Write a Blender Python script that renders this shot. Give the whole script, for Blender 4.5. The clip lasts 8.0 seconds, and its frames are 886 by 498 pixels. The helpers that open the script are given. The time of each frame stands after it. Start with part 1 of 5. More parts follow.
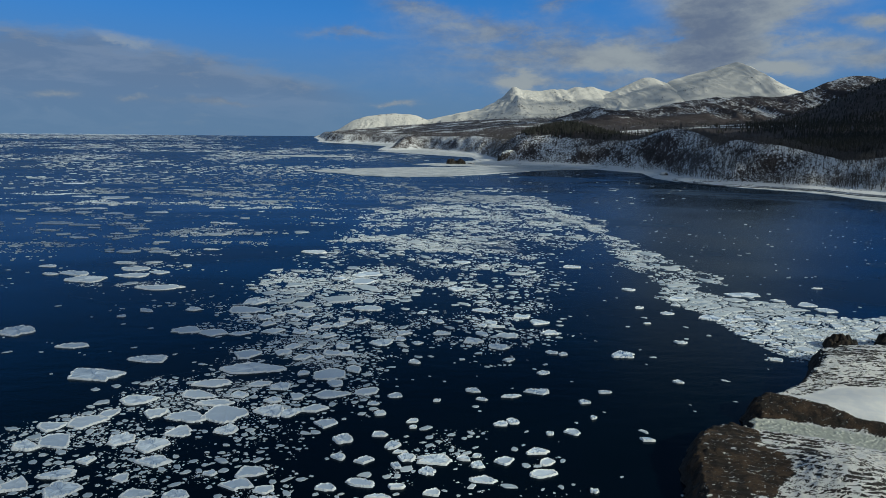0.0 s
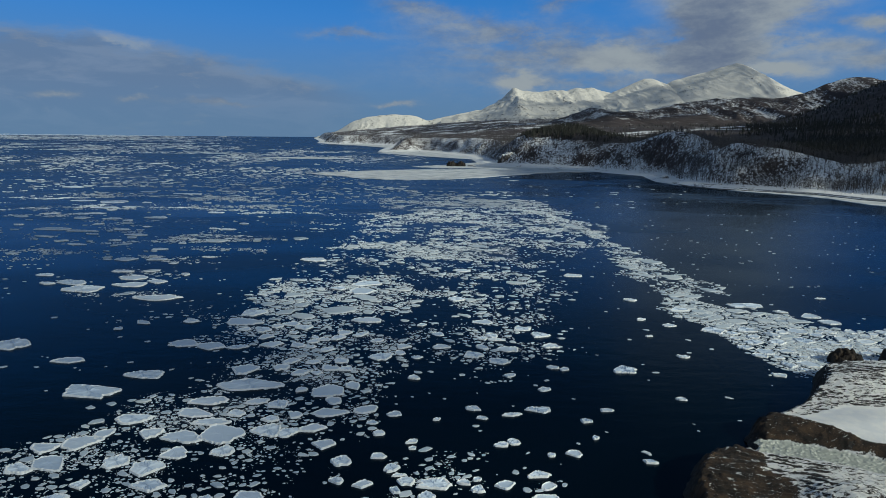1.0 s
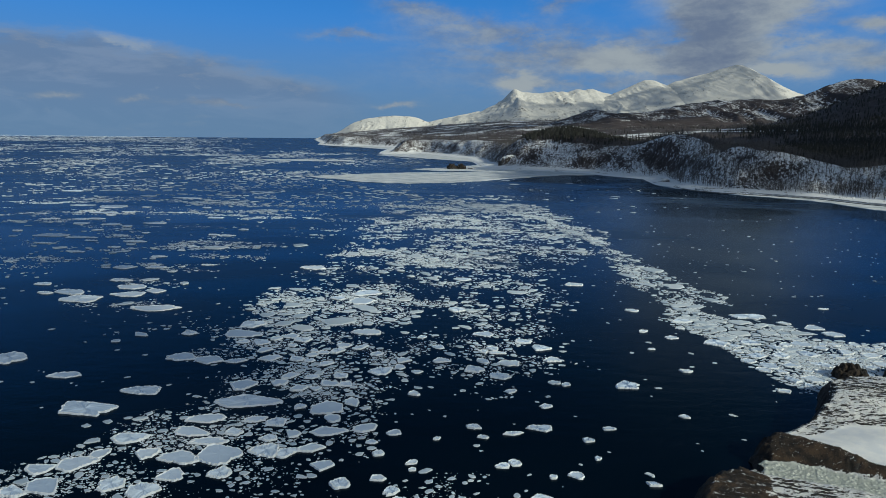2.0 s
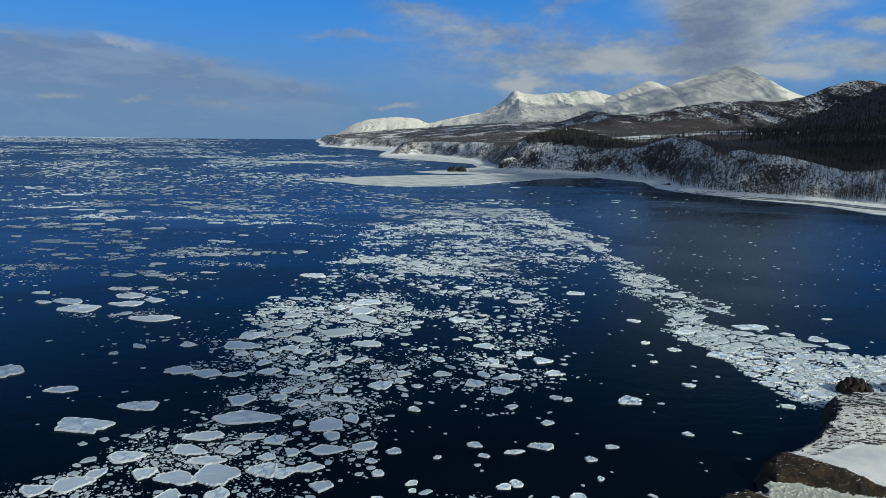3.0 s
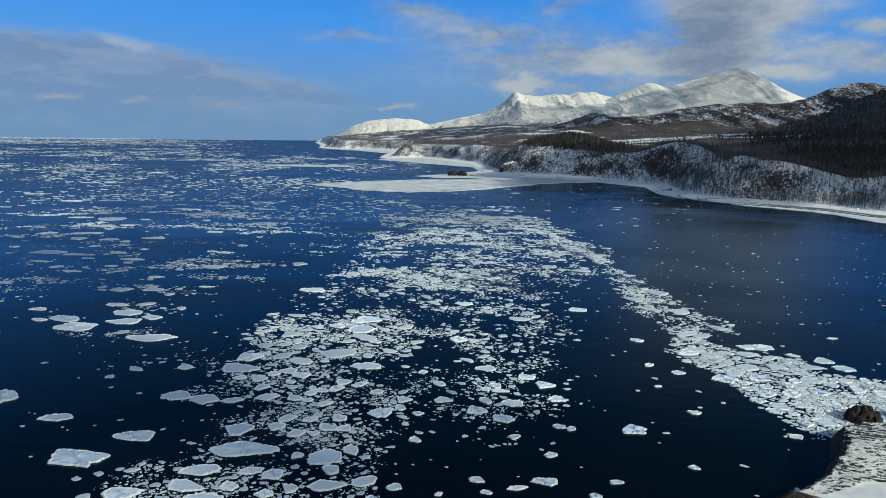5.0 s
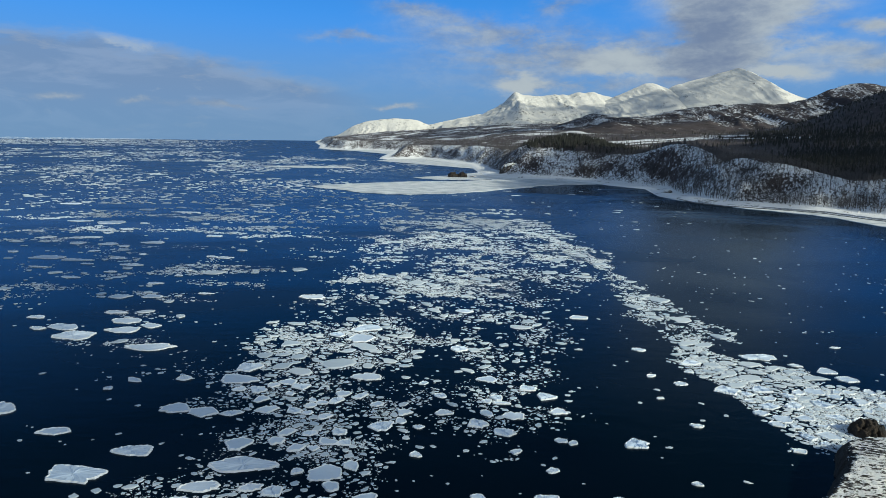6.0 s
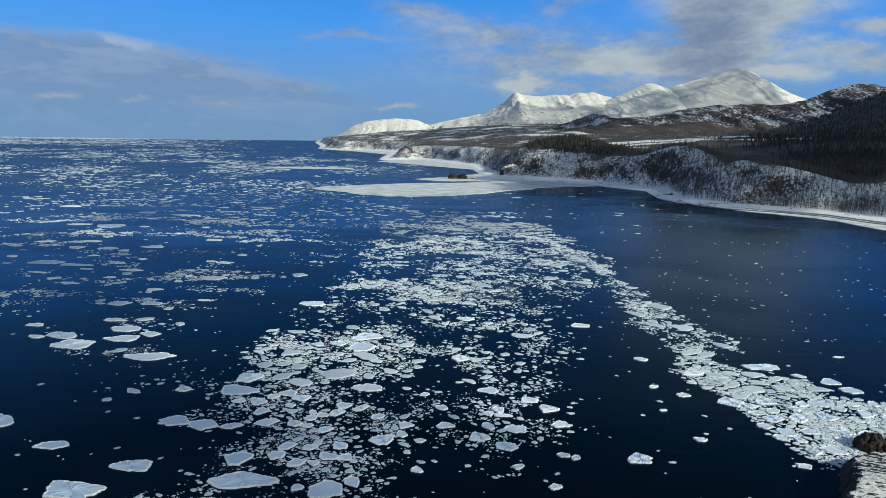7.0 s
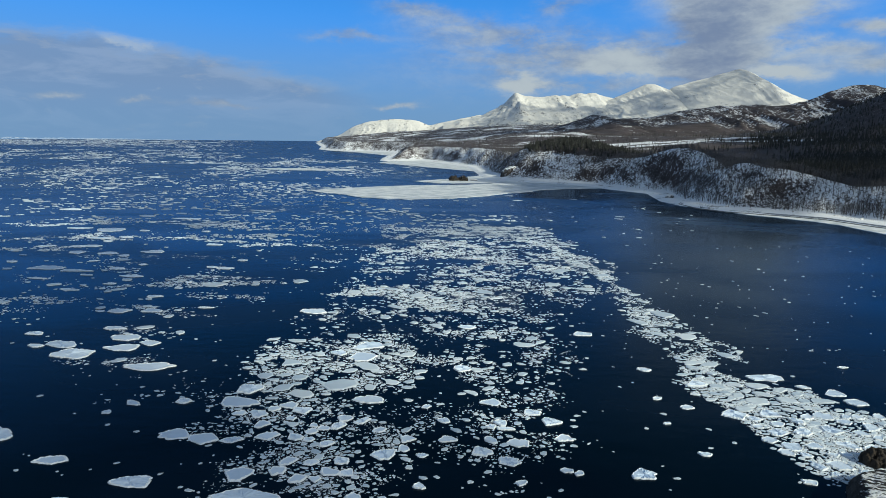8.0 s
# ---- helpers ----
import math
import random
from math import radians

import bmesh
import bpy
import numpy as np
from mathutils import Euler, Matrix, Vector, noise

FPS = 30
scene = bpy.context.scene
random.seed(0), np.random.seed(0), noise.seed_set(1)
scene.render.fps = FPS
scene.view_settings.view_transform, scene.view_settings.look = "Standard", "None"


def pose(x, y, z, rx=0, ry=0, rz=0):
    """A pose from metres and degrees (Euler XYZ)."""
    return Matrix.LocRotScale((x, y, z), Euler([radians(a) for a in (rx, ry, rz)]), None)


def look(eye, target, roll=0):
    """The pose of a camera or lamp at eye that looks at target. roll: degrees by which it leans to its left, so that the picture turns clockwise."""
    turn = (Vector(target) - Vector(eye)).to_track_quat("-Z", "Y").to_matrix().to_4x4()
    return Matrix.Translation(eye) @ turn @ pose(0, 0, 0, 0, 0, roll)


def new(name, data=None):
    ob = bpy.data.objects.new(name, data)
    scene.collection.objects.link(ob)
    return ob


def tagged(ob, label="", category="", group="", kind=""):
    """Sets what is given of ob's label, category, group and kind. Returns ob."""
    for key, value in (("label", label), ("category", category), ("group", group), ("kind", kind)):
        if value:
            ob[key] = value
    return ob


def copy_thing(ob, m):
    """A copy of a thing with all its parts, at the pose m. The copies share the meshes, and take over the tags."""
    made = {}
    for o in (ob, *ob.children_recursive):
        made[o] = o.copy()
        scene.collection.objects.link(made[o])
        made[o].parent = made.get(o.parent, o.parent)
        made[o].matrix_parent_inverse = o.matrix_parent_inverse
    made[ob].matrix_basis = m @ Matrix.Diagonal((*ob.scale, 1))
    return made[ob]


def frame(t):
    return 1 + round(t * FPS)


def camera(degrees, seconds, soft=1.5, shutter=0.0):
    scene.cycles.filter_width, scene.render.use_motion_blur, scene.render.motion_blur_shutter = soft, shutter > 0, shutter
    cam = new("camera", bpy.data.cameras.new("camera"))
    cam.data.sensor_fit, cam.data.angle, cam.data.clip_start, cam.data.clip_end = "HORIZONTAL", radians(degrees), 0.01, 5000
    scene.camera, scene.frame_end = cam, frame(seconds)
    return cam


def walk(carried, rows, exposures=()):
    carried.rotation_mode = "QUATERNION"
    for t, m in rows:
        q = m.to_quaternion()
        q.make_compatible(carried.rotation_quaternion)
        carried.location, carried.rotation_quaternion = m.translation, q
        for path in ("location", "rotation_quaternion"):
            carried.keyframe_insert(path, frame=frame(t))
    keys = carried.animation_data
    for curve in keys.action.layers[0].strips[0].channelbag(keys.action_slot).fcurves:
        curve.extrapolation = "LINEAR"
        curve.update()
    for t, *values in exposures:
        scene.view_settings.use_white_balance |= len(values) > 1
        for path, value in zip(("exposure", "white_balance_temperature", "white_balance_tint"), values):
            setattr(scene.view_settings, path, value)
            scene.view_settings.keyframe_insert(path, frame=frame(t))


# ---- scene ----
cam = camera(75.0, 8.0, 0.7)
PATH = [
    (0, (0.416, -3.145, 51.125), (-0.505, 94.803, 31.132), 0.61),
    (0.5, (0.405, -2.038, 52.492), (-0.514, 95.926, 32.523), 0.62),
    (1, (0.390, -0.984, 53.842), (-0.547, 96.998, 33.928), 0.63),
    (1.5, (0.371, 0.022, 55.175), (-0.598, 98.024, 35.335), 0.64),
    (3, (0.260, 2.808, 59.105), (-0.812, 100.858, 39.491), 0.67),
    (3.5, (0.199, 3.677, 60.398), (-0.897, 101.737, 40.839), 0.68),
    (4, (0.121, 4.524, 61.686), (-0.989, 102.590, 42.164), 0.69),
    (4.5, (0.026, 5.355, 62.971), (-1.090, 103.424, 43.469), 0.70),
    (6, (-0.391, 7.805, 66.831), (-1.483, 105.863, 47.297), 0.74),
    (6.5, (-0.580, 8.624, 68.126), (-1.664, 106.677, 48.568), 0.75),
    (7, (-0.798, 9.453, 69.429), (-1.883, 107.501, 49.854), 0.77),
    (7.5, (-1.048, 10.297, 70.741), (-2.151, 108.344, 51.167), 0.78),
    (8, (-1.330, 11.162, 72.066), (-2.477, 109.213, 52.522), 0.80),
]
walk(cam, [(t, look(eye, target, roll)) for t, eye, target, roll in PATH],
     [(0.0, -0.56, 6120, 9), (1.5, -0.50, 6120, 9), (3.0, -0.26, 6120, 9), (4.5, -0.09, 6120, 9), (6.0, 0.0, 6120, 9), (8.0, 0.05, 6120, 9)])


# ---- light ----
SUN_TO = Vector((0.74, -0.46, 0.52)).normalized()
sun = new("sun", bpy.data.lights.new("sun", "SUN"))
sun.data.energy, sun.data.angle, sun.data.color = 3.8, radians(0.6), (1.0, 0.955, 0.735)
sun.matrix_world = look((0, 0, 0), -SUN_TO)
sun.location = (600, -300, 900)


class Nodes:
    """A short way to write node trees."""

    def __init__(self, tree):
        self.tree = tree
        tree.nodes.clear()

    def add(self, kind):
        return self.tree.nodes.new(kind)

    def plug(self, value, socket):
        if isinstance(value, bpy.types.NodeSocket):
            self.tree.links.new(value, socket)
        else:
            socket.default_value = value

    def math(self, op, a, b=0.0, c=0.0, clamp=False):
        node = self.add("ShaderNodeMath")
        node.operation, node.use_clamp = op, clamp
        for value, socket in zip((a, b, c), node.inputs):
            self.plug(value, socket)
        return node.outputs[0]

    def ramp(self, x, lo, hi, a=0.0, b=1.0):
        node = self.add("ShaderNodeMapRange")
        node.interpolation_type = "SMOOTHSTEP"
        for value, socket in zip((x, lo, hi, a, b), node.inputs):
            self.plug(value, socket)
        return node.outputs[0]

    def mix(self, f, a, b):
        node = self.add("ShaderNodeMix")
        node.data_type = "RGBA"
        for value, key in ((f, 0), (a, 6), (b, 7)):
            self.plug((*value, 1) if isinstance(value, tuple) else value, node.inputs[key])
        return node.outputs[2]

    def noise(self, vector, scale, detail=4.0, rough=0.55, warp=0.0):
        node = self.add("ShaderNodeTexNoise")
        self.plug(vector, node.inputs["Vector"])
        for key, value in (("Scale", scale), ("Detail", detail), ("Roughness", rough), ("Distortion", warp)):
            node.inputs[key].default_value = value
        return node.outputs[0]

    def mapped(self, vector, scale=(1, 1, 1), turn=(0, 0, 0)):
        node = self.add("ShaderNodeMapping")
        self.plug(vector, node.inputs[0])
        node.inputs["Scale"].default_value, node.inputs["Rotation"].default_value = scale, turn
        return node.outputs[0]

    def bump(self, height, distance, strength=1.0):
        node = self.add("ShaderNodeBump")
        node.inputs["Strength"].default_value, node.inputs["Distance"].default_value = strength, distance
        self.plug(height, node.inputs["Height"])
        return node.outputs[0]

    def surface(self, colour, rough, bump=None, **more):
        shader = self.add("ShaderNodeBsdfPrincipled")
        self.plug((*colour, 1) if isinstance(colour, tuple) else colour, shader.inputs["Base Color"])
        self.plug(rough, shader.inputs["Roughness"])
        if bump is not None:
            self.plug(bump, shader.inputs["Normal"])
        for key, value in more.items():
            self.plug(value, shader.inputs[key])
        self.plug(shader.outputs[0], self.add("ShaderNodeOutputMaterial").inputs[0])


world = bpy.data.worlds.new("winter_sky")
scene.world = world
world.use_nodes = True
n = Nodes(world.node_tree)
sky = n.add("ShaderNodeTexSky")
sky.sky_type, sky.sun_disc = "NISHITA", False
sky.sun_elevation, sky.sun_rotation = math.asin(SUN_TO.z), math.atan2(SUN_TO.x, SUN_TO.y)
sky.air_density, sky.dust_density, sky.ozone_density = 1.0, 0.6, 2.5
deep = n.add("ShaderNodeHueSaturation")
deep.inputs["Saturation"].default_value = 1.35
n.plug(sky.outputs[0], deep.inputs["Color"])
way = n.add("ShaderNodeTexCoord").outputs["Generated"]
split = n.add("ShaderNodeSeparateXYZ")
n.plug(way, split.inputs[0])
ahead = n.math("MAXIMUM", split.outputs[1], 0.15)
across, up = n.math("DIVIDE", split.outputs[0], ahead), n.math("DIVIDE", split.outputs[2], ahead)
front = n.ramp(split.outputs[1], 0.2, 0.4)
streaky = n.mapped(way, (6, 6, 26))
wisps = n.noise(streaky, 1.0, 7.0, 0.6, 0.5)
billow = n.noise(n.mapped(way, (9, 9, 24)), 1.6, 8.0, 0.62, 0.3)
curls = n.noise(n.mapped(way, (26, 26, 52)), 1.0, 9.0, 0.66, 0.3)
# clouds fray along the wind
drift_u = n.math("ADD", across, n.math("MULTIPLY", n.math("SUBTRACT", n.noise(n.mapped(way, (7, 7, 18)), 1.0, 6.0, 0.6), 0.5), 0.16))
drift_v = n.math("ADD", up, n.math("MULTIPLY", n.math("SUBTRACT", n.noise(n.mapped(way, (12, 12, 20), (0.4, 0.2, 0.9)), 1.0, 7.0, 0.62), 0.5), 0.055))


def cloud_patch(u, v, ru, rv, amount, lean=0.0):
    """How much cloud stands round one direction of the sky."""
    du = n.math("DIVIDE", n.math("SUBTRACT", drift_u, u), ru)
    dv = n.math("DIVIDE", n.math("SUBTRACT", n.math("SUBTRACT", drift_v, v), n.math("MULTIPLY", n.math("SUBTRACT", across, u), lean)), rv)
    d2 = n.math("ADD", n.math("MULTIPLY", du, du), n.math("MULTIPLY", dv, dv))
    return n.math("MULTIPLY", n.math("EXPONENT", n.math("MULTIPLY", d2, -1.0)), amount)


# place, size, thickness, lean and brightness: the veil over the mountains and its tail, white puffs, the plume at the volcano, streaks beside it, small wisps
cover, glow = 0.0, 0.0
for *patch, bright in ((0.20, 0.105, 0.26, 0.045, 0.30, 0.0, 0.55), (0.19, 0.140, 0.17, 0.026, 0.95, -0.05, 0.50), (0.03, 0.168, 0.10, 0.016, 0.62, -0.15, 0.50), (-0.07, 0.197, 0.05, 0.009, 0.75, -0.1, 0.45), (-0.187, 0.157, 0.06, 0.007, 0.6, 0.0, 0.45),
                       (0.175, 0.207, 0.035, 0.014, 0.85, 0.2, 0.55), (0.15, 0.118, 0.11, 0.012, 0.6, 0.0, 0.55), (0.118, 0.088, 0.036, 0.010, 3.0, 0.0, 1.1), (0.21, 0.083, 0.08, 0.008, 0.8, 0.0, 0.6),
                       (0.285, 0.116, 0.052, 0.016, 2.8, -0.05, 1.0), (0.345, 0.106, 0.06, 0.009, 1.3, 0.0, 0.8), (0.435, 0.175, 0.055, 0.085, 4.2, 0.0, 0.20), (0.425, 0.118, 0.06, 0.020, 1.8, 0.0, 0.12),
                       (0.525, 0.200, 0.060, 0.032, 2.4, 0.1, 0.70), (0.47, 0.280, 0.13, 0.055, 3.0, 0.0, 1.0), (0.50, 0.140, 0.07, 0.022, 1.4, 0.0, 0.75), (0.61, 0.152, 0.09, 0.011, 1.0, -0.05, 0.8), (0.69, 0.183, 0.035, 0.009, 1.6, 0.0, 0.7),
                       (0.69, 0.124, 0.07, 0.012, 1.2, 0.0, 0.75), (0.548, 0.104, 0.045, 0.011, 3.6, 0.0, 1.15), (-0.665, 0.055, 0.034, 0.006, 0.9, 0.0, 0.7), (-0.52, 0.050, 0.03, 0.005, 0.7, 0.0, 0.6),
                       (-0.40, 0.045, 0.05, 0.004, 0.4, 0.0, 0.5), (-0.09, 0.047, 0.022, 0.005, 1.1, 0.0, 0.8)):
    one = cloud_patch(*patch)
    cover = n.math("ADD", cover, one)
    glow = n.math("ADD", glow, n.math("MULTIPLY", one, bright))
# the bank over the sea, whose top falls away towards the cape
brink = n.math("MINIMUM", 0.165, n.math("MULTIPLY_ADD", across, -0.205, 0.040))
depth = n.math("SUBTRACT", n.math("ADD", brink, n.math("MULTIPLY", n.math("SUBTRACT", billow, 0.5), 0.06)), up)
bank = n.math("MULTIPLY", n.ramp(depth, -0.012, 0.030), n.ramp(across, -0.08, -0.26))
cover = n.math("MULTIPLY", cover, front)
bank = n.math("MULTIPLY", bank, front)
# elsewhere the sky is half clouded
around = n.math("MULTIPLY", n.math("SUBTRACT", 1.0, front), 0.55)
cover = n.math("ADD", cover, around)
glow = n.math("ADD", n.math("MULTIPLY", glow, front), n.math("MULTIPLY", around, 0.6))
thick = n.math("ADD", n.math("MAXIMUM", n.math("SUBTRACT", cover, 1.1), 0.0), n.math("MULTIPLY", cover, n.math("ADD", n.ramp(wisps, 0.30, 0.70, 0.25, 1.25), n.ramp(curls, 0.35, 0.65, -0.2, 0.25))))
mask = n.math("MULTIPLY", n.math("SUBTRACT", 1.0, n.math("EXPONENT", n.math("MULTIPLY", thick, -2.0))), 0.95)
mask = n.math("MULTIPLY", mask, n.ramp(split.outputs[2], 0.0, 0.04))
lit = n.math("DIVIDE", n.math("ADD", glow, 0.05), n.math("ADD", cover, 0.1))
lit = n.ramp(n.math("ADD", lit, n.math("ADD", n.math("MULTIPLY", n.math("SUBTRACT", billow, 0.5), 1.1), n.math("MULTIPLY", n.math("SUBTRACT", curls, 0.5), 0.8))), 0.0, 1.05)
tone = n.mix(lit, (1.85, 2.35, 3.3), (4.6, 5.05, 5.1))
haze = n.ramp(split.outputs[2], 0.21, -0.01, 0.0, 0.95)
blue = n.mix(0.82, deep.outputs[0], n.mix(n.ramp(split.outputs[2], 0.16, 0.42), (0.48, 3.0, 8.6), (0.16, 0.62, 1.15)))
clear = n.mix(haze, blue, (1.7, 3.1, 4.8))
crown = n.ramp(n.math("ADD", n.math("MULTIPLY", depth, -9.0), n.math("MULTIPLY", wisps, 1.6)), 0.40, 0.85)
grey = n.mix(n.math("MULTIPLY", crown, n.ramp(depth, 0.075, 0.0)), (1.95, 2.80, 4.2), (3.6, 4.0, 4.3))
grey = n.mix(n.math("MULTIPLY", n.ramp(wisps, 0.46, 0.62), 0.85), grey, (2.7, 3.5, 4.8))
grey = n.mix(n.math("MULTIPLY", n.ramp(billow, 0.56, 0.70), 0.5), grey, (3.6, 3.9, 4.2))
fade = n.math("MULTIPLY", bank, n.ramp(split.outputs[2], 0.0, 0.09, 0.25, 0.80))
puff = n.math("MULTIPLY", n.ramp(n.math("ADD", cloud_patch(-0.53, 0.148, 0.055, 0.013, 0.8, -0.12), curls), 0.58, 0.98), front)
grey = n.mix(puff, grey, (4.6, 4.9, 4.8))
shown = n.mix(mask, n.mix(fade, clear, grey), tone)
back = n.add("ShaderNodeBackground")
back.inputs["Strength"].default_value = 0.1
n.plug(shown, back.inputs["Color"])
n.plug(back.outputs[0], n.add("ShaderNodeOutputWorld").inputs[0])


# ---- materials ----
def material(name):
    m = bpy.data.materials.new(name)
    m.use_nodes = True
    return m, Nodes(m.node_tree)


def place(n):
    return n.add("ShaderNodeTexCoord").outputs["Object"]


def make_water():
    m, n = material("cold_sea_water")
    at = place(n)
    swell = n.noise(n.mapped(at, (0.25, 0.6, 1)), 0.5, 3.0, 0.5)
    ripple = n.noise(n.mapped(at, (0.8, 1.6, 1)), 1.6, 4.0, 0.6)
    calm = n.noise(n.mapped(at, (1, 2.2, 1)), 0.008, 3.0, 0.5, 0.6)
    rough = n.ramp(calm, 0.35, 0.65, 0.12, 0.30)
    height = n.math("ADD", n.math("MULTIPLY", swell, 0.7), n.math("MULTIPLY", ripple, 0.3))
    deep = n.mix(n.ramp(calm, 0.3, 0.7), (0.0004, 0.0028, 0.0042), (0.0006, 0.0038, 0.0085))
    normal = n.bump(height, 0.14, 0.9)
    body, gloss, both, edge = n.add("ShaderNodeBsdfDiffuse"), n.add("ShaderNodeBsdfGlossy"), n.add("ShaderNodeMixShader"), n.add("ShaderNodeFresnel")
    edge.inputs["IOR"].default_value = 1.33
    n.plug(deep, body.inputs["Color"])
    n.plug(rough, gloss.inputs["Roughness"])
    n.plug(normal, gloss.inputs["Normal"])
    # the sea's small waves hide part of one another, so it mirrors less at a low angle than still water
    n.plug(n.math("MINIMUM", n.math("MULTIPLY", edge.outputs[0], 0.80), 0.36), both.inputs[0])
    gloss.inputs["Color"].default_value = (0.66, 0.82, 1.0, 1)
    n.plug(body.outputs[0], both.inputs[1])
    n.plug(gloss.outputs[0], both.inputs[2])
    n.plug(both.outputs[0], n.add("ShaderNodeOutputMaterial").inputs[0])
    return m


def make_ice(name, low, high, island):
    """Drift ice with its snow: each floe a little bluer or whiter than the next."""
    m, n = material(name)
    at = place(n)
    own = n.add("ShaderNodeNewGeometry").outputs["Random Per Island"] if island else n.add("ShaderNodeObjectInfo").outputs["Random"]
    grain = n.noise(at, 2.2, 6.0, 0.65)
    drift = n.noise(n.mapped(at, (1, 2.5, 1)), 0.45, 3.0, 0.5)
    tint = n.mix(n.math("ADD", n.math("MULTIPLY", own, 0.75), n.math("MULTIPLY", drift, 0.25)), low, high)
    tint = n.mix(n.ramp(grain, 0.62, 0.78), tint, (0.58, 0.62, 0.65))
    n.surface(tint, n.ramp(grain, 0.3, 0.7, 0.45, 0.8), n.bump(n.math("ADD", grain, drift), 0.12, 0.7))
    return m


def make_snow(name, low, high):
    m, n = material(name)
    at = place(n)
    grain, wave = n.noise(at, 1.2, 7.0, 0.6), n.noise(n.mapped(at, (1, 2, 1)), 0.05, 4.0, 0.5)
    patch = n.noise(n.mapped(at, (0.5, 1.4, 1)), 0.22, 5.0, 0.7)
    tint = n.mix(n.ramp(n.math("ADD", n.math("MULTIPLY", wave, 0.6), n.math("MULTIPLY", patch, 0.4)), 0.36, 0.62), low, high)
    n.surface(tint, 0.65, n.bump(n.math("ADD", grain, n.math("MULTIPLY", wave, 3.0)), 0.25, 0.6))
    return m


def make_rock(name, stone, turf, snow_from, turf_amount):
    """Layered dark rock, grass on its top, snow where it is flat enough to lie."""
    m, n = material(name)
    at = place(n)
    normal = n.add("ShaderNodeSeparateXYZ")
    n.plug(n.add("ShaderNodeNewGeometry").outputs["Normal"], normal.inputs[0])
    layers = n.noise(n.mapped(at, (0.22, 1.5, 1.6), (0, 0, 0.22)), 1.9, 7.0, 0.68, 0.8)
    grain, clump = n.noise(at, 4.5, 7.0, 0.75), n.noise(at, 0.16, 4.0, 0.55)
    ground = n.mix(n.ramp(n.math("ADD", clump, n.math("MULTIPLY", grain, 0.15)), 0.62 - turf_amount, 0.70 - turf_amount), stone, turf)
    ground = n.mix(n.ramp(grain, 0.35, 0.65), ground, n.mix(0.5, ground, (0.015, 0.014, 0.013)))
    lies = n.math("ADD", n.math("MULTIPLY", normal.outputs[2], 0.85), n.math("MULTIPLY", n.math("SUBTRACT", layers, 0.5), 1.3))
    lies = n.math("ADD", lies, n.math("MULTIPLY", n.math("SUBTRACT", grain, 0.5), 0.7))
    lies = n.math("ADD", lies, n.math("MULTIPLY", n.math("SUBTRACT", clump, 0.5), -1.6 * turf_amount))
    snow = n.ramp(lies, snow_from, snow_from + 0.07)
    tint = n.mix(snow, ground, (0.90, 0.90, 0.89))
    n.surface(tint, n.ramp(snow, 0, 1, 0.9, 0.65), n.bump(n.math("ADD", layers, n.math("MULTIPLY", grain, 0.8)), 0.5, 1.0))
    return m


def make_slope(name, brush, scale, snow_bias, snow=(0.82, 0.84, 0.87)):
    """Winter hillside: snow with bare brush, ribs and gullies; the mesh says how wooded it is."""
    m, n = material(name)
    at = place(n)
    share = n.add("ShaderNodeAttribute")
    share.attribute_name = "wood"
    wood = share.outputs["Fac"]
    normal = n.add("ShaderNodeSeparateXYZ")
    n.plug(n.add("ShaderNodeNewGeometry").outputs["Normal"], normal.inputs[0])
    fine, broad = n.noise(n.mapped(at, (1, 1, 0.35)), scale, 6.0, 0.72), n.noise(at, scale * 0.12, 5.0, 0.6, 0.4)
    amount = n.math("ADD", n.math("MULTIPLY", wood, 0.42), n.math("ADD", n.math("MULTIPLY", fine, 0.80), n.math("MULTIPLY", broad, 0.28)))
    steep = n.ramp(normal.outputs[2], 0.80, 0.55, 0.0, 0.10)
    wooded = n.ramp(n.math("ADD", amount, steep), snow_bias, snow_bias + 0.09)
    bark = n.mix(n.ramp(broad, 0.35, 0.65), brush, tuple(c * 0.55 for c in brush))
    tint = n.mix(wooded, snow, bark)
    n.surface(tint, 0.85, n.bump(n.math("ADD", fine, broad), 1.2 / scale * 0.25, 0.6))
    return m


